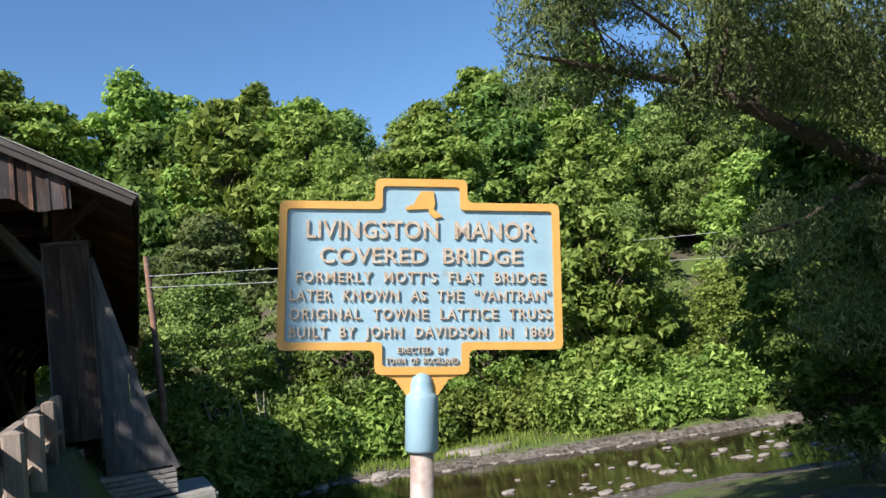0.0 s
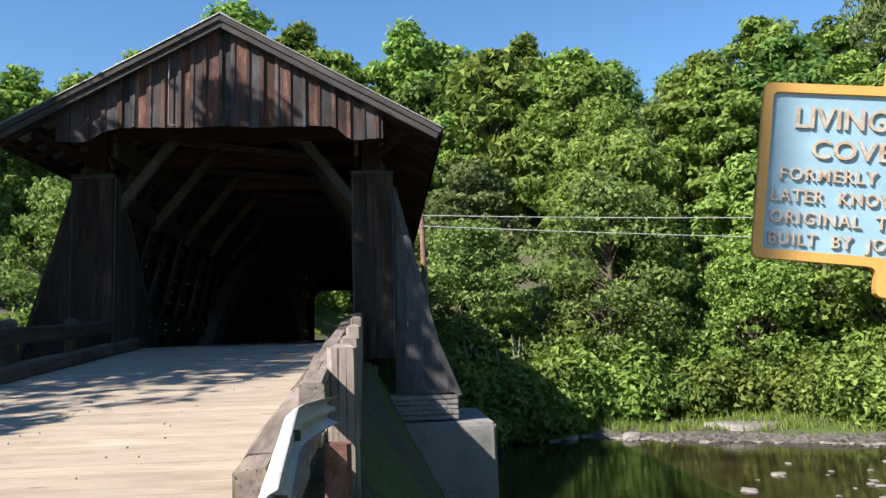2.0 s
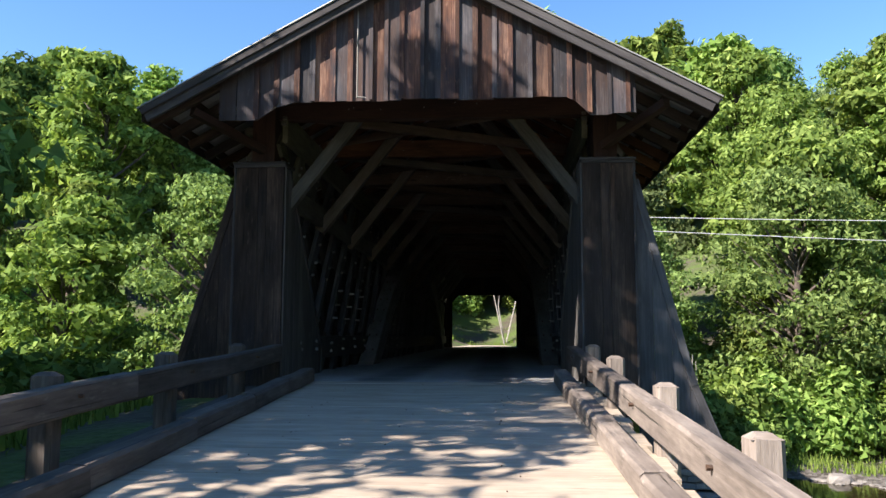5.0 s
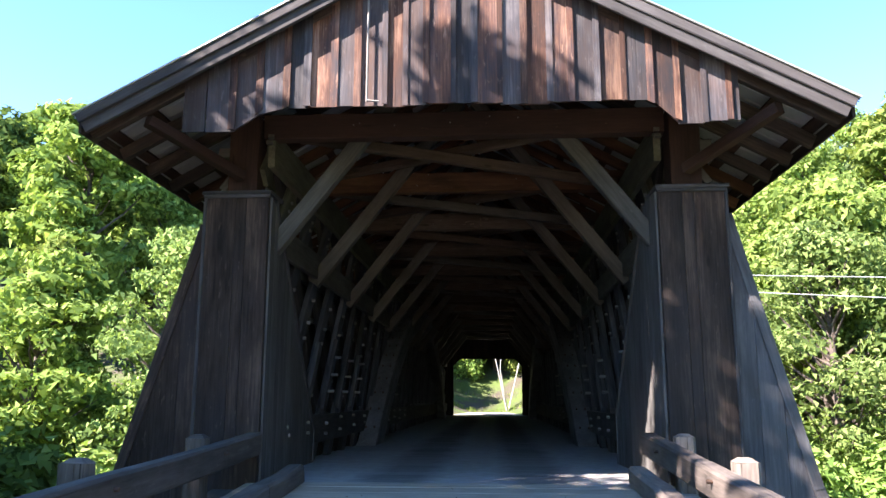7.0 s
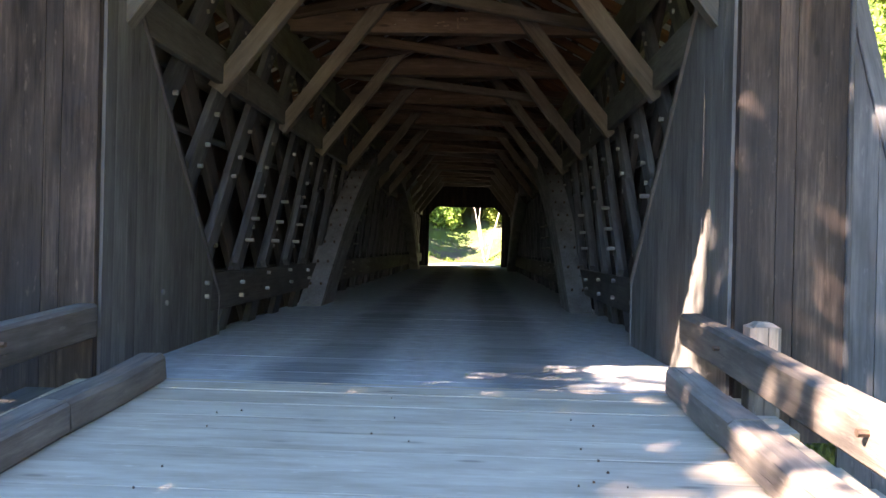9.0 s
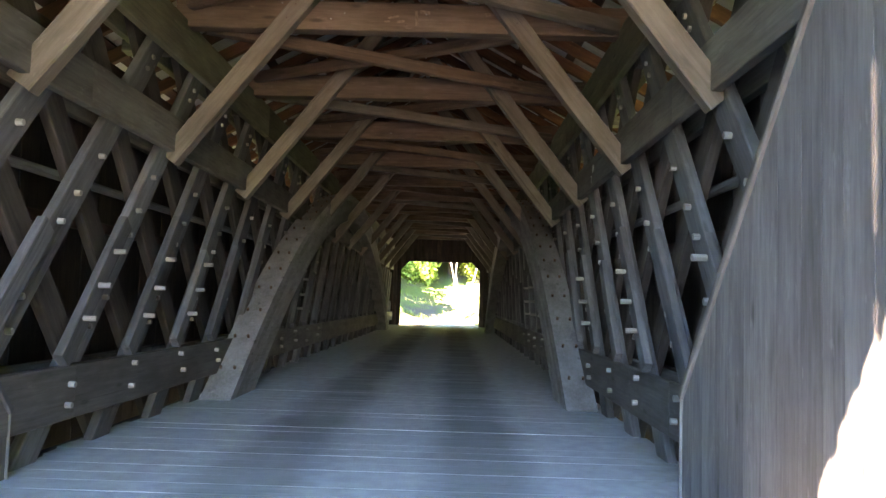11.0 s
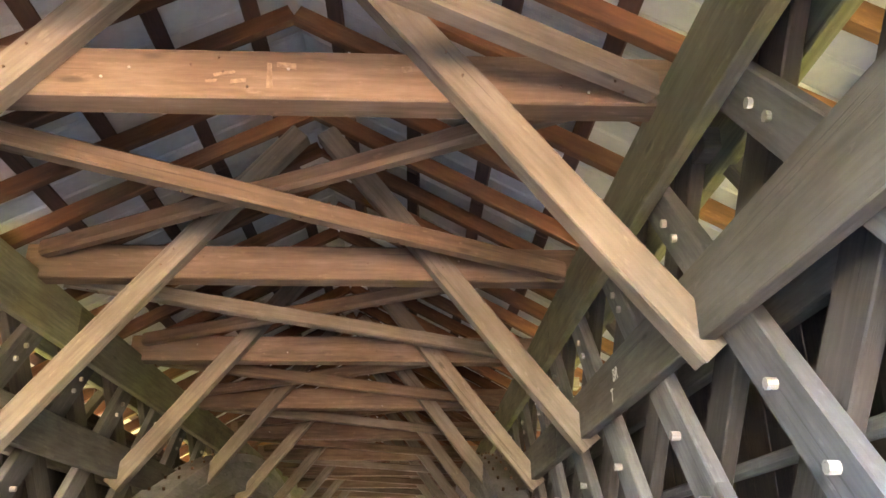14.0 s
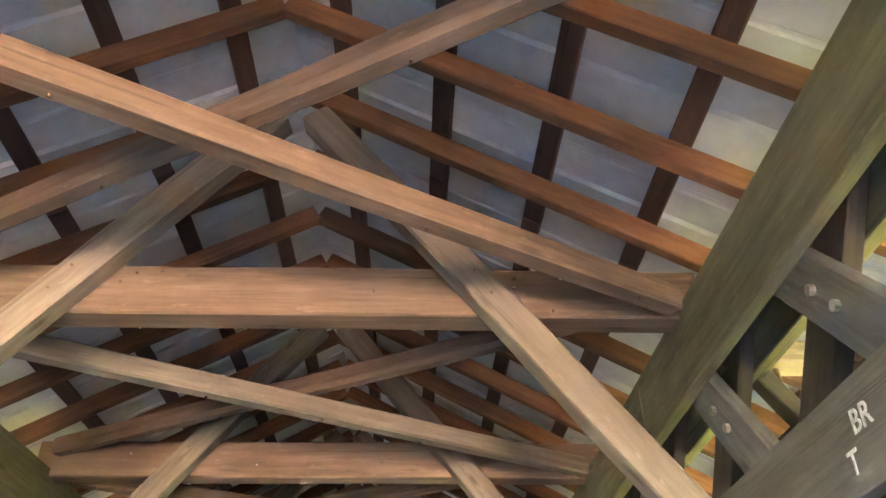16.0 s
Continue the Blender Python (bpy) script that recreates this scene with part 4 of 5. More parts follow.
def kerb(s, x, spread, y_end):
    y = 0.0
    rng = random.Random(31)
    while y > y_end:
        e = max(y - rng.uniform(1.3, 2.2), y_end)
        xa, xb = (x - spread * v for v in (y, e))
        # the left kerb takes the darker timber, shade mixed into its colour
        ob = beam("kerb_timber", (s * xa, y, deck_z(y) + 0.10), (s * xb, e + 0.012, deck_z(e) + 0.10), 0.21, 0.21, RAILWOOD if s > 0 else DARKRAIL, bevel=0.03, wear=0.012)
        tagged(ob, "worn squared kerb timber lying along the deck edge", "kerb timber", "kerb timbers")
        y = e


kerb(1, 1.93, 0.026, -11.0)
kerb(-1, 1.85, 0.020, -13.2)


def steel_guard():
    t = thing("steel_guard_rail", (2.5, -11.0, deck_z(-11)), "white weathered steel guard rail with a flared end", "guard rail")
    prof = [(0.0, 0.155), (0.03, 0.14), (0.075, 0.095), (0.075, 0.06), (0.02, 0.02), (0.02, -0.02), (0.075, -0.06), (0.075, -0.095), (0.03, -0.14), (0.0, -0.155)]
    bm = bmesh.new()
    rows = []
    n = 16
    for i in range(n + 1):
        u = i / n
        y = -10.12 - 2.3 * u
        x = 2.39 + 0.17 * u + 0.24 * max(0.0, 1 - 5 * u) ** 2
        squeeze = 0.62 + 0.38 * min(1.0, u * 5)
        rows.append([bm.verts.new((x - d, y, deck_z(y) + 0.31 + 0.05 * max(0.0, 1 - 5 * u) + 0.85 * h * squeeze)) for d, h in prof])
    for a, b in zip(rows, rows[1:]):
        for k in range(len(prof) - 1):
            bm.faces.new((a[k], b[k], b[k + 1], a[k + 1]))
    ob = part("beam", bm, STEEL, t, smooth=True)
    mod = ob.modifiers.new("thickness", "SOLIDIFY")
    mod.thickness = 0.006
    for y in (-10.7, -12.1):
        px = 2.62 + 0.17 * (-10.12 - y) / 2.3
        beam("post", (px, y, deck_z(y) - 0.5), (px, y, deck_z(y) + 0.26), 0.15, 0.15, RUSTYPAINT, t, up=(0, 1, 0), bevel=0.02)
        mesh_object("bolt", BOLT, IRON, t, m=pose(px - 0.25, y, deck_z(y) + 0.31))


steel_guard()


# ---- the sign ----
def text_mesh(body, size, depth, spacing=1.0):
    c = bpy.data.curves.new("letters", "FONT")
    c.body, c.size, c.extrude, c.align_x, c.align_y = body, size, depth, "CENTER", "CENTER"
    c.space_character = spacing
    c.offset = size * 0.012
    c.resolution_u = 3
    ob = bpy.data.objects.new("letters", c)
    scene.collection.objects.link(ob)
    bpy.context.view_layer.update()
    mesh = bpy.data.meshes.new_from_object(ob.evaluated_get(bpy.context.evaluated_depsgraph_get()))
    bpy.data.objects.remove(ob)
    return mesh


def islands(mesh):
    """One mesh for each letter of a line of text."""
    bm = bmesh.new()
    bm.from_mesh(mesh)
    bmesh.ops.remove_doubles(bm, verts=bm.verts, dist=1e-5)
    left, out = set(bm.verts), []
    while left:
        seed = next(iter(left))
        group, todo = {seed}, [seed]
        while todo:
            for e in todo.pop().link_edges:
                for v in e.verts:
                    if v not in group:
                        group.add(v)
                        todo.append(v)
        left -= group
        index = {v: i for i, v in enumerate(sorted(group, key=lambda v: v.index))}
        faces = [[index[v] for v in f.verts] for f in bm.faces if f.verts[0] in group]
        piece = bpy.data.meshes.new("letter")
        piece.from_pydata([tuple(v.co) for v in index], [], faces)
        out.append(piece)
    bm.free()
    return sorted(out, key=lambda p: min(v.co.x for v in p.vertices))


def sign():
    t = thing("historical_sign", (4.72, -12.9, deck_z(-13) - 0.4), "light blue metal marker with yellow border and raised letters on pole", "sign")
    W, H = 0.642, 0.325
    tilt = pose(4.914, -12.777, 0.603, 0, 0, 0) @ pose(0, 0, 0, 0, 0, -15.6) @ pose(0, 0, 0, 0, 7.8, 0) @ Matrix.Diagonal((0.959, 1, 0.994, 1))
    def outline(g):
        w, h, n, up = W - g, H - g, 0.212 - g, 0.105
        return [(-w, -h), (-n, -h), (-n, -h - up), (n, -h - up), (n, -h), (w, -h), (w, h), (n, h), (n, h + up), (-n, h + up), (-n, h), (-w, h)]
    plate = part("plate", prism(rounded(outline(0.012), 0.02), 0.022, "y"), SIGNBLUE, t, m=tilt @ pose(0, -0.008, 0))
    # raised border: a band between two outlines
    a, b = rounded(outline(0.0), 0.03), rounded(outline(0.034), 0.02)
    bm = bmesh.new()
    n = len(a)
    loops = [[bm.verts.new((u, y, v)) for u, v in ring] for ring, y in ((a, 0.02), (a, -0.024), (b, -0.024), (b, 0.02))]
    for l0, l1 in zip(loops, loops[1:] + loops[:1]):
        for i in range(n):
            bm.faces.new((l0[i], l0[(i + 1) % n], l1[(i + 1) % n], l1[i]))
    bmesh.ops.recalc_face_normals(bm, faces=bm.faces)
    part("border", bm, SIGNYELLOW, t, "chipped yellow raised border", m=tilt)
    rows = [("LIVINGSTON  MANOR", 0.196, 0.112, 1.05), ("COVERED  BRIDGE", 0.082, 0.098, 1.05), ("FORMERLY  MOTT'S  FLAT  BRIDGE", -0.012, 0.066, 1.2), ("LATER  KNOWN  AS  THE  \"VANTRAN\"", -0.092, 0.066, 1.2),
            ("ORIGINAL  TOWNE  LATTICE  TRUSS", -0.172, 0.066, 1.22), ("BUILT  BY  JOHN  DAVIDSON  IN  1860", -0.250, 0.064, 1.2), ("ERECTED  BY", -0.327, 0.036, 1.15), ("TOWN  OF  ROCKLAND", -0.372, 0.036, 1.15)]
    widths = (1.05, 0.92, 1.13, 1.18, 1.18, 1.18, 0.22, 0.325)
    for (body, z, size, gap), wide in zip(rows, widths):
        mesh = text_mesh(body, size, 0.008, gap)
        xs = [v.co.x for v in mesh.vertices]
        f = wide / (max(xs) - min(xs))
        for v in mesh.vertices:
            v.co.x *= f
        for piece in islands(mesh):
            mesh_object("letter", piece, SIGNRUST, plate, m=tilt @ pose(0.0, -0.013, z, 90))
    # the shape of a state in the crest
    shape = [(-0.075, 0.30), (-0.035, 0.318), (-0.02, 0.35), (0.0, 0.375), (0.055, 0.375), (0.062, 0.32), (0.055, 0.295), (0.095, 0.262), (0.06, 0.252), (0.038, 0.272), (0.03, 0.296), (-0.07, 0.29)]
    part("state_emblem", prism(shape, 0.016, "y"), SIGNYELLOW, plate, "raised yellow emblem", m=tilt @ pose(0, -0.021, 0.0))
    part("neck", prism([(-0.20, -0.425), (0.20, -0.425), (0.12, -0.45), (0.06, -0.53), (-0.06, -0.53), (-0.12, -0.45)], 0.03, "y"), SIGNYELLOW, t, m=tilt @ pose(0, -0.012, 0))
    def lathe(name, rings, mat):
        bm = bmesh.new()
        loops = []
        for r, z in rings:
            loops.append([bm.verts.new((r * math.cos(2 * math.pi * k / 20), r * math.sin(2 * math.pi * k / 20), z)) for k in range(20)])
        for l0, l1 in zip(loops, loops[1:]):
            for k in range(20):
                bm.faces.new((l0[k], l0[(k + 1) % 20], l1[(k + 1) % 20], l1[k]))
        bm.faces.new(list(reversed(loops[0])))
        bm.faces.new(loops[-1])
        return part(name, bm, mat, t, m=tilt, smooth=True)
    lathe("collar", [(0.068, -0.755), (0.074, -0.745), (0.074, -0.53), (0.068, -0.515), (0.054, -0.505), (0.052, -0.47), (0.046, -0.445), (0.03, -0.425), (0.01, -0.418)], SIGNBLUE)
    lathe("pole", [(0.052, -2.3), (0.052, -0.75)], POLEMETAL)


sign()


def chalk_marks():
    """Chalked letters on the upper chord."""
    for body, y, z in (("BR", 7.34, 2.97), ("T", 7.46, 2.85)):
        mesh = text_mesh(body, 0.12, 0.001)
        m = Matrix(((0, 0, -1, 2.326), (-1, 0, 0, y), (0, 1, 0, z), (0, 0, 0, 1)))
        mesh_object("chalk_letters", mesh, CHALK, truss_right, "faint white chalk letters", m=m)


chalk_marks()


# ---- wires, utility pole ----
def cable(p0, p1, sag, r):
    c = bpy.data.curves.new("cable", "CURVE")
    c.dimensions, c.bevel_depth, c.bevel_resolution = "3D", r, 1
    sp = c.splines.new("POLY")
    sp.points.add(20)
    for i in range(21):
        u = i / 20
        p = Vector(p0).lerp(Vector(p1), u) - Vector((0, 0, sag * 4 * u * (1 - u)))
        sp.points[i].co = (*p, 1)
    ob = new("overhead_cable", c)
    c.materials.append(WIRE)
    return tagged(ob, "pale overhead cable strung across the river", "cable", "overhead cables")


POLEWOOD = wood("red_brown_pole", (0.15, 0.08, 0.05), (0.31, 0.18, 0.125), (0.42, 0.28, 0.20))


def utility_pole():
    t = thing("utility_pole", (4.75, 20.6, -3.0), "leaning brown wooden utility pole", "utility pole")
    part("pole", round_bar((4.78, 20.6, -5.0), (4.52, 20.6, 6.5), 0.17, 0.12, 12), POLEWOOD, t)
    for z in (5.6, 5.1):
        part("insulator", round_bar((4.55, 20.52, z), (4.55, 20.38, z), 0.04, 0.03, 8), CONCRETE, t)


utility_pole()
cable((4.55, 20.4, 5.60), (58, 20.4, 5.8), 0.50, 0.018)
cable((4.55, 20.4, 5.10), (58, 20.4, 3.3), 0.30, 0.018)


# ---- trees ----
def leaf_cloud(rng, clumps, count, size, droop=0.0, name="crown"):
    """Many small leaf sprays on the shells of a set of ellipsoids (centre, radii)."""
    areas = np.array([r[0] * r[1] + r[0] * r[2] + r[1] * r[2] for _, r in clumps])
    pick = rng.choice(len(clumps), count, p=areas / areas.sum())
    c = np.array([q[0] for q in clumps])[pick]
    r = np.array([q[1] for q in clumps])[pick]
    d = rng.normal(size=(count, 3))
    d[:, 2] += 0.25
    d /= np.linalg.norm(d, axis=1)[:, None]
    reach = np.where(rng.random((count, 1)) < 0.22, rng.uniform(1.0, 1.45, (count, 1)), rng.uniform(0.72, 1.08, (count, 1)))
    p = c + d * r * reach
    out = d + rng.normal(scale=0.55, size=(count, 3))
    out[:, 2] += 0.35
    out /= np.linalg.norm(out, axis=1)[:, None]
    u = np.cross(out, rng.normal(size=(count, 3)))
    u /= np.linalg.norm(u, axis=1)[:, None]
    if droop:
        u = u * (1 - droop) + np.array([0, 0, -1.0]) * droop
        u /= np.linalg.norm(u, axis=1)[:, None]
    v = np.cross(out, u)
    s = size * rng.uniform(0.6, 1.35, (count, 1))
    wide = 0.62 if droop < 0.5 else 0.28
    corners = np.stack([p - u * s - v * s * wide * 0.5, p - u * s * 0.4 + v * s * wide * 1.3 - out * s * 0.12, p + u * s], 1).reshape(-1, 3)
    mesh = bpy.data.meshes.new(name)
    mesh.vertices.add(len(corners))
    mesh.vertices.foreach_set("co", corners.ravel())
    mesh.loops.add(len(corners))
    mesh.loops.foreach_set("vertex_index", np.arange(len(corners)))
    mesh.polygons.add(count)
    mesh.polygons.foreach_set("loop_start", np.arange(0, len(corners), 3))
    mesh.polygons.foreach_set("loop_total", np.full(count, 3))
    mesh.update(calc_edges=True)
    return mesh


def limb(verts, faces, pts, r0, r1, sides=6):
    base = len(verts)
    n = len(pts)
    for i, p in enumerate(pts):
        a = Vector(pts[min(i + 1, n - 1)]) - Vector(pts[max(i - 1, 0)])
        q = a.to_track_quat("Z", "Y")
        r = r0 + (r1 - r0) * i / (n - 1)
        for k in range(sides):
            o = q @ Vector((r * math.cos(2 * math.pi * k / sides), r * math.sin(2 * math.pi * k / sides), 0))
            verts.append(tuple(Vector(p) + o))
    for i in range(n - 1):
        for k in range(sides):
            a, b = base + i * sides + k, base + i * sides + (k + 1) % sides
            faces.append((a, b, b + sides, a + sides))


def tree(seed, height, spread, leaf_mat, count, size, label, name="tree", bare=0.25, droop=0.0, bark=BARK, lumps=130):
    """A tapered trunk with limbs and a crown of leaf sprays gathered in uneven clumps."""
    rng = np.random.default_rng(seed)
    t = thing(name, (0, 0, 0), label, "tree", "trees on the valley side")
    verts, faces = [], []
    lean = rng.normal(scale=0.04, size=2) * height
    spine = [(lean[0] * u * u, lean[1] * u * u, height * 0.9 * u) for u in np.linspace(0, 1, 7)]
    spine[0] = (0, 0, -1.2)
    limb(verts, faces, spine, 0.022 * height + 0.05, 0.03, 8)
    clumps = []
    for i in range(lumps):
        u = bare + (1 - bare) * (i + rng.uniform(0, 1)) / lumps
        around = rng.uniform(0, 2 * math.pi)
        girth = spread * math.sin(math.pi * min(1.0, (0.12 + 0.80 * (u - bare) / (1 - bare)) ** 0.8)) * rng.uniform(0.35, 1.05)
        z = height * u * rng.uniform(0.95, 1.03)
        c = (girth * math.cos(around) + lean[0] * u * u, girth * math.sin(around) + lean[1] * u * u, z)
        r = spread * rng.choice((0.10, 0.13, 0.17, 0.21, 0.27))
        clumps.append((c, (r * 1.1, r * 1.1, r * rng.uniform(0.42, 0.7))))
        if i % 2 == 0:
            z0 = max(height * 0.12, z - girth * 0.8 - 0.5)
            k = z0 / height
            start = (lean[0] * k * k, lean[1] * k * k, z0)
            mid = tuple((a * 0.5 + b * 0.5 + rng.normal(scale=0.15)) for a, b in zip(start, c))
            limb(verts, faces, [start, mid, c], 0.006 * height + 0.02, 0.015, 5)
    wood_mesh = bpy.data.meshes.new("trunk")
    wood_mesh.from_pydata(verts, [], faces)
    mesh_object("trunk", wood_mesh, bark, t)
    mesh_object("crown", leaf_cloud(rng, clumps, count, size, droop), leaf_mat, t)
    return t


def bush(seed, r, h, leaf_mat, count, size, label, name="bush", category="bush"):
    rng = np.random.default_rng(seed)
    t = thing(name, (0, 0, 0), label, category, "riverside bushes")
    clumps = []
    for _ in range(14):
        a, d = rng.uniform(0, 2 * math.pi), r * rng.uniform(0, 0.85) ** 0.6
        clumps.append(((d * math.cos(a), d * math.sin(a), h * rng.uniform(0.2, 0.75)), (r * 0.4, r * 0.4, h * 0.33)))
    verts, faces = [], []
    for c, _ in clumps:
        limb(verts, faces, [(0, 0, -0.4), (c[0] * 0.5, c[1] * 0.5, c[2] * 0.6), c], 0.035, 0.012, 5)
    mesh = bpy.data.meshes.new("stems")
    mesh.from_pydata(verts, [], faces)
    mesh_object("stems", mesh, BARK, t)
    mesh_object("foliage", leaf_cloud(rng, clumps, count, size), leaf_mat, t)
    return t


MAPLE = "full-leaved green deciduous tree on the wooded valley side"
KINDS = [
    tree(1, 15, 5.2, LEAF, 13000, 0.30, MAPLE),
    tree(2, 18, 5.0, LEAF, 14000, 0.31, MAPLE),
    tree(3, 13, 4.6, LEAF, 11000, 0.27, MAPLE, bare=0.15),
    tree(4, 17, 4.2, LEAFDARK, 12000, 0.28, "dark green tree standing among paler trees"),
    tree(5, 14, 5.0, LEAFPALE, 13000, 0.25, "grey-green airy tree on the wooded valley side", droop=0.3),
    tree(6, 19, 4.6, LEAF, 14000, 0.30, MAPLE, bare=0.3),
]
KINDS.append(tree(7, 13.5, 5.0, LEAFMID, 20000, 0.17, "fine-leaved pale green tree at the river bank", bare=0.14, droop=0.35, lumps=150))
KINDS.append(tree(8, 12.5, 4.8, LEAF, 17000, 0.18, "fine-leaved green tree at the river bank", bare=0.12, lumps=150))
KINDS.append(tree(9, 16.5, 5.2, LEAF, 6500, 0.42, MAPLE))
KINDS.append(tree(10, 15.5, 5.0, LEAFDARK, 6500, 0.40, MAPLE))
for i, k in enumerate(KINDS):
    k.matrix_basis = Matrix.Translation((-26 + 8.5 * i, 60 + 2.0 * (i % 2), ground_z(-26 + 8.5 * i, 60) - 0.3))


def clear_of_road(x, y):
    return not (abs(x) < 7.5 and 30 < y < 51) and not (-8 < x < 6.0 and y < 31) and not (-22 < x < 1 and 33 < y < 54)


rng = random.Random(99)
spots = []
for row in range(8):
    d = 7.5 + row * 6.6
    x = -64.0
    while x < 105:
        px = x + rng.uniform(-1.8, 1.8)
        py = far_bank(px) + d + rng.uniform(-2.0, 2.0)
        if clear_of_road(px, py) and (row < 7 or abs(px - 10) < 90):
            spots.append((px, py, row))
        x += 7.0 + row * 1.0
for px, py, row in spots:
    k = rng.choices(KINDS, (0, 0, 1, 0, 0, 0, 5, 4, 0, 0) if row == 0 else (5, 4, 5, 2, 2, 4, 2, 2, 0, 0) if row < 4 else (1, 1, 1, 0, 1, 1, 0, 0, 5, 3))[0]
    s = rng.uniform(0.72, 1.12) * (0.82 if row < 2 else 0.94 if row < 5 else 1.02)
    tall = 1.13 if py > 46 and -25 < px < 18 else 0.9 if px > 30 else 1.0
    m = pose(px, py, ground_z(px, py) - 0.3, 0, 0, rng.uniform(0, 360)) @ Matrix.Diagonal((s, s, s * tall * rng.uniform(0.9, 1.1), 1))
    copy_thing(k, m)

# trees added round the near side, mostly out of view, to shade the approach
for px, py, s in ((-6.9, -10.4, 0.42), (-6.7, -7.3, 0.40), (-6.5, -4.4, 0.42)):
    copy_thing(KINDS[7], pose(px, py, ground_z(px, py) - 0.2, 0, 0, 61 * py) @ Matrix.Diagonal((s, s, s, 1)))
for px, py, k, s in ((-17, 3.5, 6, 1.0), (-19, -6, 5, 0.9), (-10.4, -3.6, 6, 0.95), (11.5, -18.0, 1, 1.0), (18.5, -15.5, 0, 1.1), (25, -11, 5, 1.0), (16, -26, 2, 1.1), (24, -26, 5, 1.1), (-22, -22, 1, 1.1), (-25, -14, 3, 1.2), (30, -14, 1, 1.1)):
    copy_thing(KINDS[k], pose(px, py, ground_z(px, py) - 0.3, 0, 0, 37 * px) @ Matrix.Diagonal((s, s, s, 1)))

shade = tree(31, 13.3, 4.8, LEAF, 4600, 0.19, "tall open-crowned tree shading the approach to the bridge", bare=0.28, lumps=60)
shade.matrix_basis = pose(-9.4, -8.4, ground_z(-9.4, -8.4) - 0.2)

# unseen tree, added to break up the sun on deck and posts
airy = tree(35, 21.0, 5.4, LEAF, 4200, 0.22, "tall thinly leaved tree added out of view to dapple the approach", bare=0.3, lumps=70)
airy.matrix_basis = pose(-16.2, -14.2, ground_z(-16.2, -14.2) - 0.2)

# unseen tree, its crown set where it blocks sun from the willow
lofty = tree(33, 19.5, 4.6, LEAF, 9000, 0.20, "tall high-crowned tree added out of view to shade the willow", bare=0.52, lumps=60)
lofty.matrix_basis = pose(9.6, -13.6, ground_z(9.6, -13.6) - 0.2)
# unseen tree, added so its crown shadow falls on the near river bank
high = tree(37, 24.0, 4.6, LEAF, 5200, 0.24, "very tall high-crowned tree added out of view to shade the bank", bare=0.68, lumps=70)
high.matrix_basis = pose(-5.4, -18.6, ground_z(-5.4, -18.6) - 0.2)


def overhang():
    """A long limb that reaches out over the rail, and an unseen higher one added for shade."""
    verts, faces = [], []
    limb(verts, faces, [(-9.4, -8.4, 5.2), (-7.4, -6.9, 6.0), (-5.2, -5.2, 5.7), (-3.9, -4.4, 4.95)], 0.12, 0.02, 6)
    mesh = bpy.data.meshes.new("limb")
    mesh.from_pydata(verts, [], faces)
    mesh_object("limb", mesh, BARK, shade)
    rng = np.random.default_rng(9)
    clumps = [((-3.9, -4.4, 4.8), (0.45, 0.45, 0.3)), ((-4.8, -4.9, 5.4), (0.6, 0.6, 0.4)), ((-6.2, -6.0, 5.9), (0.8, 0.8, 0.5))]
    mesh_object("limb_foliage", leaf_cloud(rng, clumps, 420, 0.12), LEAFDARK, shade)
    # higher limb and leaves, added out of view to shade the right portal post
    verts, faces = [], []
    limb(verts, faces, [(-9.3, -8.3, 7.5), (-7.8, -7.2, 9.4), (-6.4, -6.1, 10.8)], 0.10, 0.02, 6)
    mesh = bpy.data.meshes.new("limb")
    mesh.from_pydata(verts, [], faces)
    mesh_object("limb", mesh, BARK, shade)
    high = [((-6.5, -6.1, 9.7), (0.7, 0.7, 0.7)), ((-6.4, -6.0, 10.8), (0.7, 0.65, 0.6))]
    mesh_object("limb_foliage", leaf_cloud(rng, high, 800, 0.15), LEAF, shade)


overhang()

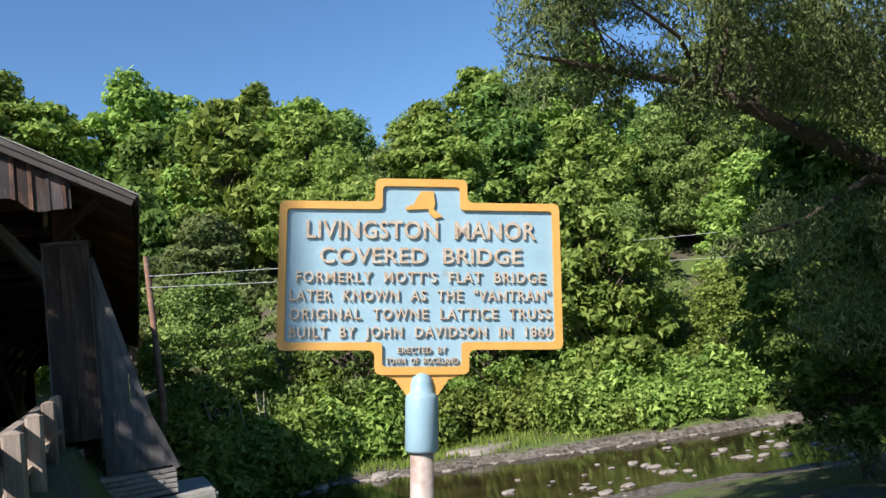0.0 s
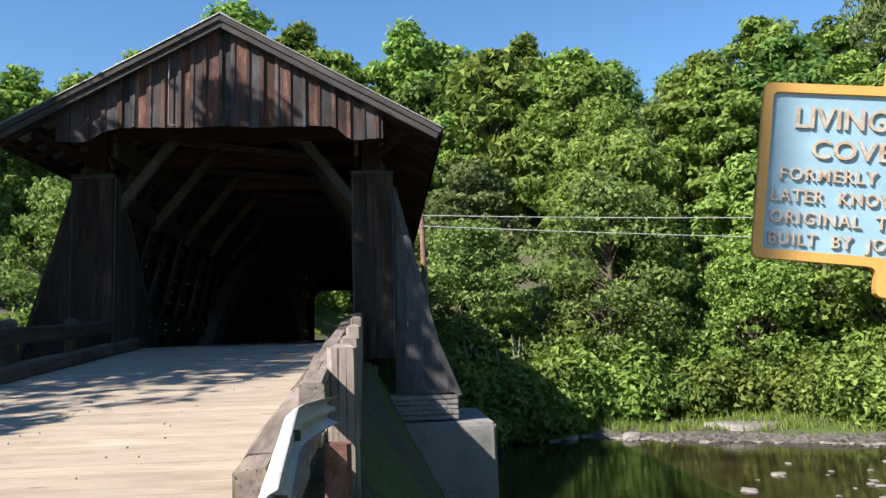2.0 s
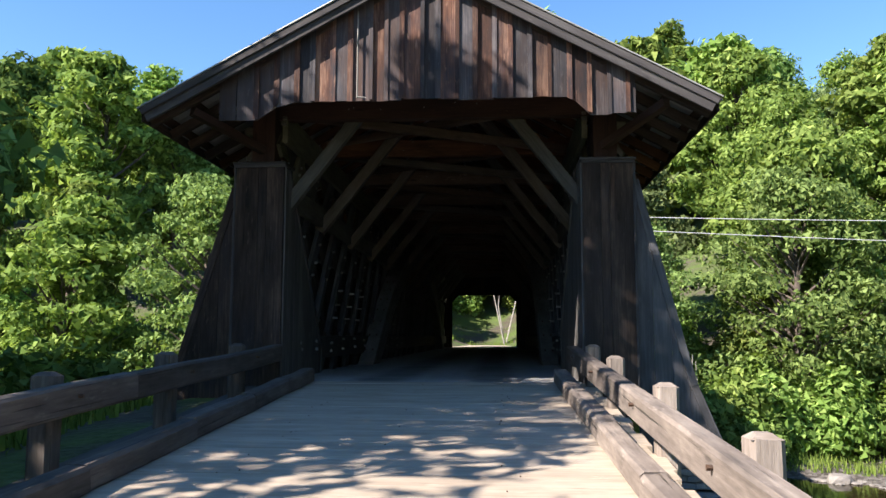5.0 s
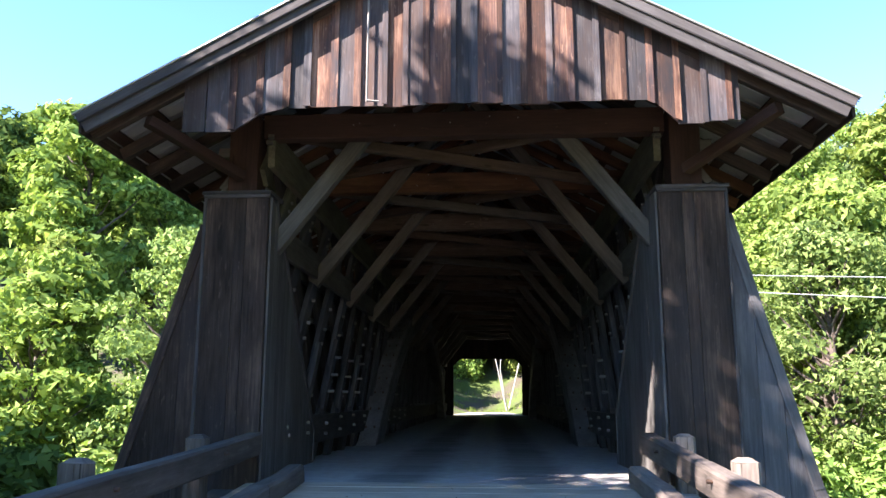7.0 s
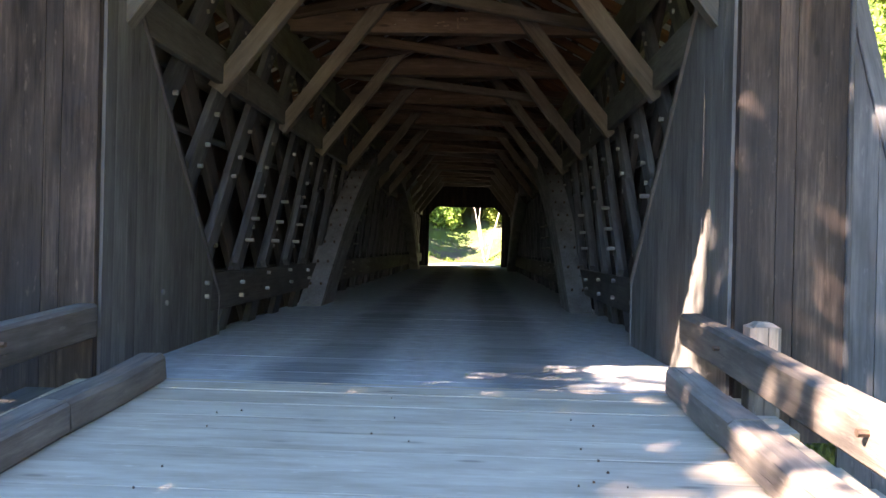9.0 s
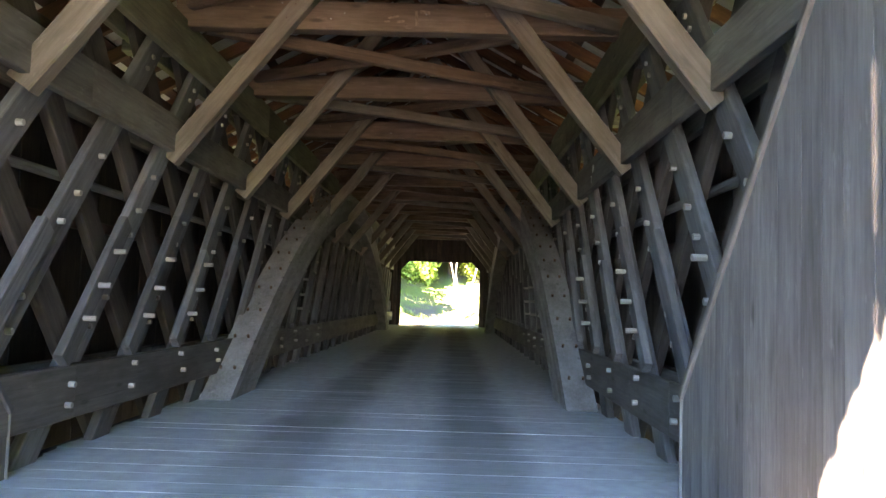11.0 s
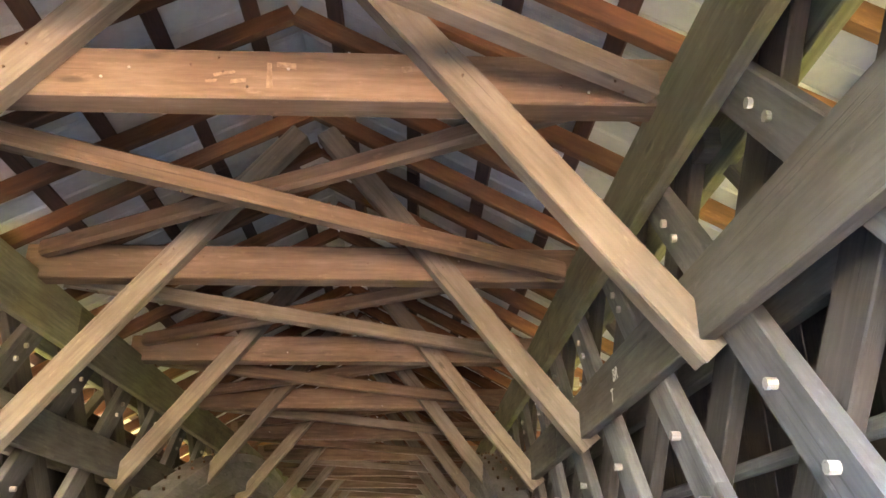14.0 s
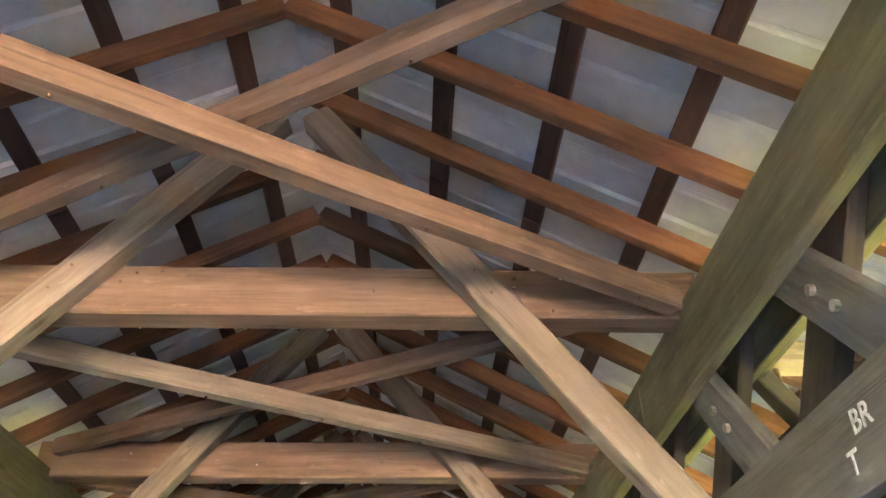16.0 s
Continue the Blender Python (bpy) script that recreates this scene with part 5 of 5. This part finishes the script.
# the large willow that leans over the river
def leaning_willow():
    """A low forked trunk, long dark limbs that reach out to one side, and hanging sprays of narrow leaves."""
    rng = np.random.default_rng(12)
    t = thing("willow", (21.2, -4.8, ground_z(21.2, -4.8)), "large grey-green willow leaning out over the river bank", "tree", "trees on the valley side")
    g = ground_z(21.2, -4.8) - 0.4
    verts, faces = [], []
    arms = [
        ([(21.2, -4.8, g), (21.0, -4.5, -1.0), (20.4, -4.2, 1.6), (19.9, -4.1, 2.7)], 0.42, 0.30),
        ([(19.9, -4.1, 2.6), (18.3, -4.0, 3.3), (16.85, -4.0, 3.85), (15.6, -4.0, 4.45), (14.6, -4.0, 4.9), (13.2, -3.7, 5.2), (11.9, -3.5, 5.55), (10.9, -3.3, 5.8)], 0.21, 0.02),
        ([(14.9, -4.0, 4.75), (15.25, -4.2, 5.6), (15.5, -4.3, 6.9), (15.9, -4.5, 8.4), (15.7, -4.6, 10.2)], 0.085, 0.02),
        ([(15.9, -4.0, 4.35), (16.2, -3.8, 5.5), (16.4, -3.6, 7.0), (16.2, -3.4, 8.6), (16.7, -3.2, 10.4)], 0.09, 0.02),
        ([(14.6, -4.0, 4.9), (13.6, -4.8, 5.5), (12.4, -5.2, 5.9), (11.6, -5.6, 6.5)], 0.06, 0.015),
        ([(15.5, -4.3, 6.6), (14.4, -4.2, 7.4), (13.0, -4.0, 8.3)], 0.05, 0.015),
        ([(19.9, -4.1, 2.5), (18.4, -4.2, 2.7), (17.2, -4.3, 2.3), (16.1, -4.4, 1.9), (14.8, -4.5, 1.7)], 0.13, 0.02),
        ([(19.9, -4.1, 2.6), (20.2, -3.6, 5.0), (20.0, -3.0, 7.5), (20.6, -2.6, 10.5)], 0.24, 0.04),
        ([(20.2, -4.0, 2.2), (21.6, -5.0, 4.6), (22.6, -5.6, 7.6)], 0.2, 0.04),
    ]
    clumps = []
    for pts, r0, r1 in arms:
        limb(verts, faces, pts, r0, r1, 7)
    def spray(c, r, thin=1.0):
        clumps.append((c, (r, r, r * 0.75 * thin)))
    for k in range(64):                                    # the long arm carries its leaves above itself
        u = rng.uniform(0, 1)
        x = 10.9 + 6.2 * u
        low = 5.9 - 0.45 * max(0.0, x - 12.5)
        c = (x, -4.0 + rng.normal(scale=1.0), low + 0.45 + rng.uniform(0, 1) ** 1.3 * (1.2 + 4.2 * min(1.0, 0.35 + u)))
        spray(c, rng.choice((0.45, 0.6, 0.75, 0.95)))
        if k % 2:
            root = (min(c[0] + 1.0, 16.6), -4.0, c[2] - 0.9)
            limb(verts, faces, [root, (c[0] + 0.4, c[1] * 0.5 - 2.0, c[2] - 0.2), c], 0.025, 0.008, 4)
    for _ in range(30):                                    # thin sprays that hide the arm's outer end
        u = rng.uniform(0, 1)
        x = 10.7 + 4.6 * u
        spray((x, -3.5 + rng.normal(scale=0.5), 5.85 - 0.25 * max(0.0, x - 10.9) + rng.normal(scale=0.3)), rng.choice((0.28, 0.38, 0.5)))
    for _ in range(62):                                    # the full side of the crown
        c = (rng.uniform(17.0, 23.5), -4.2 + rng.normal(scale=1.4), rng.uniform(3.6, 10.5))
        spray(c, rng.choice((0.4, 0.6, 0.85, 1.05)))
    for _ in range(34):                                    # low hanging sprays
        x = rng.uniform(15.2, 23.0)
        spray((x, -4.4 + rng.normal(scale=0.9), rng.uniform(-0.6, 2.4)), rng.choice((0.35, 0.5, 0.7)))
    # low sprays added to darken the space where shade lies under the limbs
    for _ in range(46):                                    # the skirt over the bank
        x = rng.uniform(17.0, 27.0)
        spray((x, -3.2 + rng.normal(scale=1.2), rng.uniform(-3.0, 2.6)), rng.choice((0.45, 0.6, 0.85)))
    mesh = bpy.data.meshes.new("trunk")
    mesh.from_pydata(verts, [], faces)
    mesh_object("trunk", mesh, BARK, t)
    mesh_object("crown", leaf_cloud(rng, clumps, 150000, 0.08, 0.5), LEAFWILLOW, t)


leaning_willow()
# two dark-leaved trees added to stand for deep shade on the bank
copy_thing(KINDS[3], pose(21.2, -0.2, -4.3, 0, 0, 70) @ Matrix.Diagonal((0.6, 0.6, 0.55, 1)))
copy_thing(KINDS[3], pose(18.6, -2.4, -4.2, 0, 0, 190) @ Matrix.Diagonal((0.4, 0.4, 0.33, 1)))
copy_thing(KINDS[6], pose(25.0, 24.0, -3.4, 0, 0, 250) @ Matrix.Diagonal((0.8, 0.8, 0.8, 1)))
copy_thing(KINDS[6], pose(36.0, 9.0, -3.9, 0, 0, 140))

SHRUB = "leafy green bush on the river bank"
BUSHES = [bush(41, 1.9, 2.4, LEAF, 3800, 0.165, SHRUB), bush(42, 1.5, 1.7, LEAFDARK, 3300, 0.155, SHRUB), bush(43, 2.3, 3.2, LEAF, 4600, 0.185, SHRUB)]
for i, b in enumerate(BUSHES):
    px, py = (7.6, 17.6, 9.4)[i], (20.3, 21.9, 21.5)[i]
    b.matrix_basis = pose(px, py, ground_z(px, py))
rng = random.Random(7)
for i in range(96):
    px = rng.uniform(-34, 46)
    py = far_bank(px) + (rng.uniform(4.2, 8.5) if i % 3 else rng.uniform(8, 14))
    if abs(px) < 5.5 or abs(px) < 7.5 and py > 27:
        continue
    s = rng.uniform(0.7, 1.25)
    copy_thing(rng.choice(BUSHES), pose(px, py, ground_z(px, py) - 0.1, 0, 0, rng.uniform(0, 360)) @ Matrix.Diagonal((s, s, s, 1)))
rng = random.Random(77)
for i in range(34):
    px = rng.uniform(-22, 36)
    if 10.5 < px < 22 or -3.5 < px < 4.2:
        continue
    py = far_bank(px) + rng.uniform(1.2, 4.0)
    s = rng.uniform(0.5, 0.95)
    copy_thing(rng.choice(BUSHES), pose(px, py, ground_z(px, py) - 0.1, 0, 0, rng.uniform(0, 360)) @ Matrix.Diagonal((s, s, s, 1)))
# the first three are added out of view to shade the left rail
for px, py, k, s in ((-6.6, -11.6, 2, 1.1), (-6.4, -8.6, 0, 1.2), (-7.8, -9.6, 2, 1.1), (6.2, 19.2, 0, 1.1), (8.0, 19.0, 2, 0.95), (5.6, 21.0, 2, 1.1), (10.2, 20.4, 0, 0.9), (-6.5, 20.0, 2, 1.2), (-9.5, 18.8, 0, 1.2), (-12.5, 20, 2, 1.3), (-6.8, 2.0, 0, 0.8), (-8.6, -1.0, 1, 0.9),
                     (-5.0, 54, 0, 1.0), (-2.4, 56.5, 2, 0.8), (2.6, 57, 0, 1.0), (5.6, 55.5, 2, 1.0), (-7, 50, 2, 1.1), (7.4, 50, 0, 1.1)):
    copy_thing(BUSHES[k], pose(px, py, ground_z(px, py) - 0.1, 0, 0, 50 * px) @ Matrix.Diagonal((s, s, s, 1)))
for px, py, k, s in ((-5, 57, 1, 0.8), (0.5, 58.5, 2, 0.9), (5.5, 57, 5, 0.8), (9.5, 54, 0, 0.9), (-10, 54, 3, 0.9), (-1.5, 65, 1, 1.25), (4.5, 66, 5, 1.2), (-7, 64, 5, 1.22), (-13, 66, 1, 1.25), (9, 68, 0, 1.3)):
    copy_thing(KINDS[k], pose(px, py, ground_z(px, py) - 0.3, 0, 0, 50 * px) @ Matrix.Diagonal((s, s, s, 1)))


def bare_snag(px, py, h, n, seed):
    rng = random.Random(seed)
    t = thing("dead_tree", (px, py, ground_z(px, py)), "bleached bare dead tree with forked stems", "tree")
    g = ground_z(px, py) - 0.2
    for _ in range(n):
        verts, faces = [], []
        a = (px + rng.uniform(-1, 1) * h * 0.16, py + rng.uniform(-0.5, 0.5), g + h * rng.uniform(0.45, 0.7))
        b = (a[0] + rng.uniform(-1, 1) * h * 0.13, a[1], g + h * rng.uniform(0.8, 1.0))
        limb(verts, faces, [(px, py, g), a, b], 0.07, 0.015, 5)
        mesh = bpy.data.meshes.new("stem")
        mesh.from_pydata(verts, [], faces)
        mesh_object("stem", mesh, PALEBARK, t)


bare_snag(7.4, 24.0, 4.6, 5, 1)
bare_snag(8.9, 23.2, 4.4, 5, 2)
bare_snag(1.35, 50.6, 6.0, 3, 3)
stake = thing("marker_stake", (15.0, 26.5, ground_z(15.0, 26.5)), "short white marker stake in the bank grass", "stake")
beam("stake", (15.0, 26.5, ground_z(15.0, 26.5) - 0.1), (15.0, 26.5, ground_z(15.0, 26.5) + 0.75), 0.14, 0.14, PALEBARK, stake, up=(0, 1, 0))


# ---- grass, stones, rocks ----
def grass(name, spots, label):
    rng = np.random.default_rng(4)
    pts = np.array(spots)
    n = len(pts)
    h = rng.uniform(0.12, 0.5, n)[:, None]
    a = rng.uniform(0, 2 * math.pi, n)
    side = np.stack([np.cos(a), np.sin(a), 0 * a], 1) * 0.032
    tip = pts + np.concatenate([rng.normal(scale=0.18, size=(n, 2)), np.ones((n, 1))], 1) * h
    v = np.stack([pts - side, pts + side, tip], 1).reshape(-1, 3)
    mesh = bpy.data.meshes.new(name)
    mesh.from_pydata(v.tolist(), [], np.arange(3 * n).reshape(-1, 3).tolist())
    tagged(mesh_object(name, mesh, LEAFGRASS), label, "grass", kind="stuff")


rng = random.Random(17)
blades = []
for _ in range(22000):
    px = rng.uniform(-30, 42)
    py = far_bank(px) + rng.uniform(0.9, 6.5)
    blades.append((px, py, ground_z(px, py) - 0.05))
for _ in range(9000):
    px, py = rng.uniform(-9, 9), rng.uniform(47.6, 54)
    if abs(px) < 2.6 and py < 50:
        continue
    blades.append((px, py, ground_z(px, py) - 0.05))
for _ in range(6000):
    px, py = rng.uniform(-11, -4.2), rng.uniform(-14, 3)
    blades.append((px, py, ground_z(px, py) - 0.05))
grass("grass", blades, "bright green long grass along the river bank")


def rock_mesh(seed, flat=0.6):
    bm = bmesh.new()
    bmesh.ops.create_icosphere(bm, subdivisions=3, radius=1.0)
    for v in bm.verts:
        n = v.co.normalized()
        f = 1 + 0.35 * noise.noise(n * 1.3 + Vector((seed, 0, 0))) + 0.12 * noise.noise(n * 4 + Vector((0, seed, 0)))
        v.co = Vector((n.x * f, n.y * f, max(-0.5, min(0.62, n.z * f)) * flat))
    mesh = bpy.data.meshes.new("rock")
    bm.to_mesh(mesh)
    bm.free()
    for p in mesh.polygons:
        p.use_smooth = False
    mesh.materials.append(ROCK)
    return mesh


ROCKS = [rock_mesh(s) for s in (3, 7, 12, 19)]
for px, py, sx, sy, sz, k in ((18.6, 18.4, 2.0, 1.2, 1.3, 0), (20.4, 17.6, 0.9, 0.7, 0.8, 1), (13.2, 18.2, 0.55, 0.45, 0.55, 2), (10.6, 18.9, 0.5, 0.4, 0.35, 3)):
    ob = mesh_object("boulder", ROCKS[k], ROCK, m=pose(px, py, RIVER + 0.05, 0, 0, 30 * k) @ Matrix.Diagonal((sx, sy, sz, 1)))
    tagged(ob, "large pale flat-topped boulder at the water's edge", "boulder", "bank boulders")
rng = random.Random(23)
for i in range(230):
    if i < 130:
        px = rng.uniform(4, 38)
        py = far_bank(px) - rng.uniform(-0.5, 0.7)
    elif i < 190:
        px = rng.uniform(13, 34)
        py = near_bank(px) + rng.uniform(-1.0, 4.5) ** 1.0
    else:
        px = rng.uniform(16, 30)
        py = rng.uniform(near_bank(px) + 1, far_bank(px) - 1)
    s = rng.uniform(0.06, 0.21)
    ob = mesh_object("stone", ROCKS[i % 4], ROCK, m=pose(px, py, RIVER + 0.02, 0, 0, rng.uniform(0, 360)) @ Matrix.Diagonal((s * 1.3, s, s * 0.7, 1)))
    tagged(ob, "pale grey river stone lying in the shallows", "stone", "river stones")
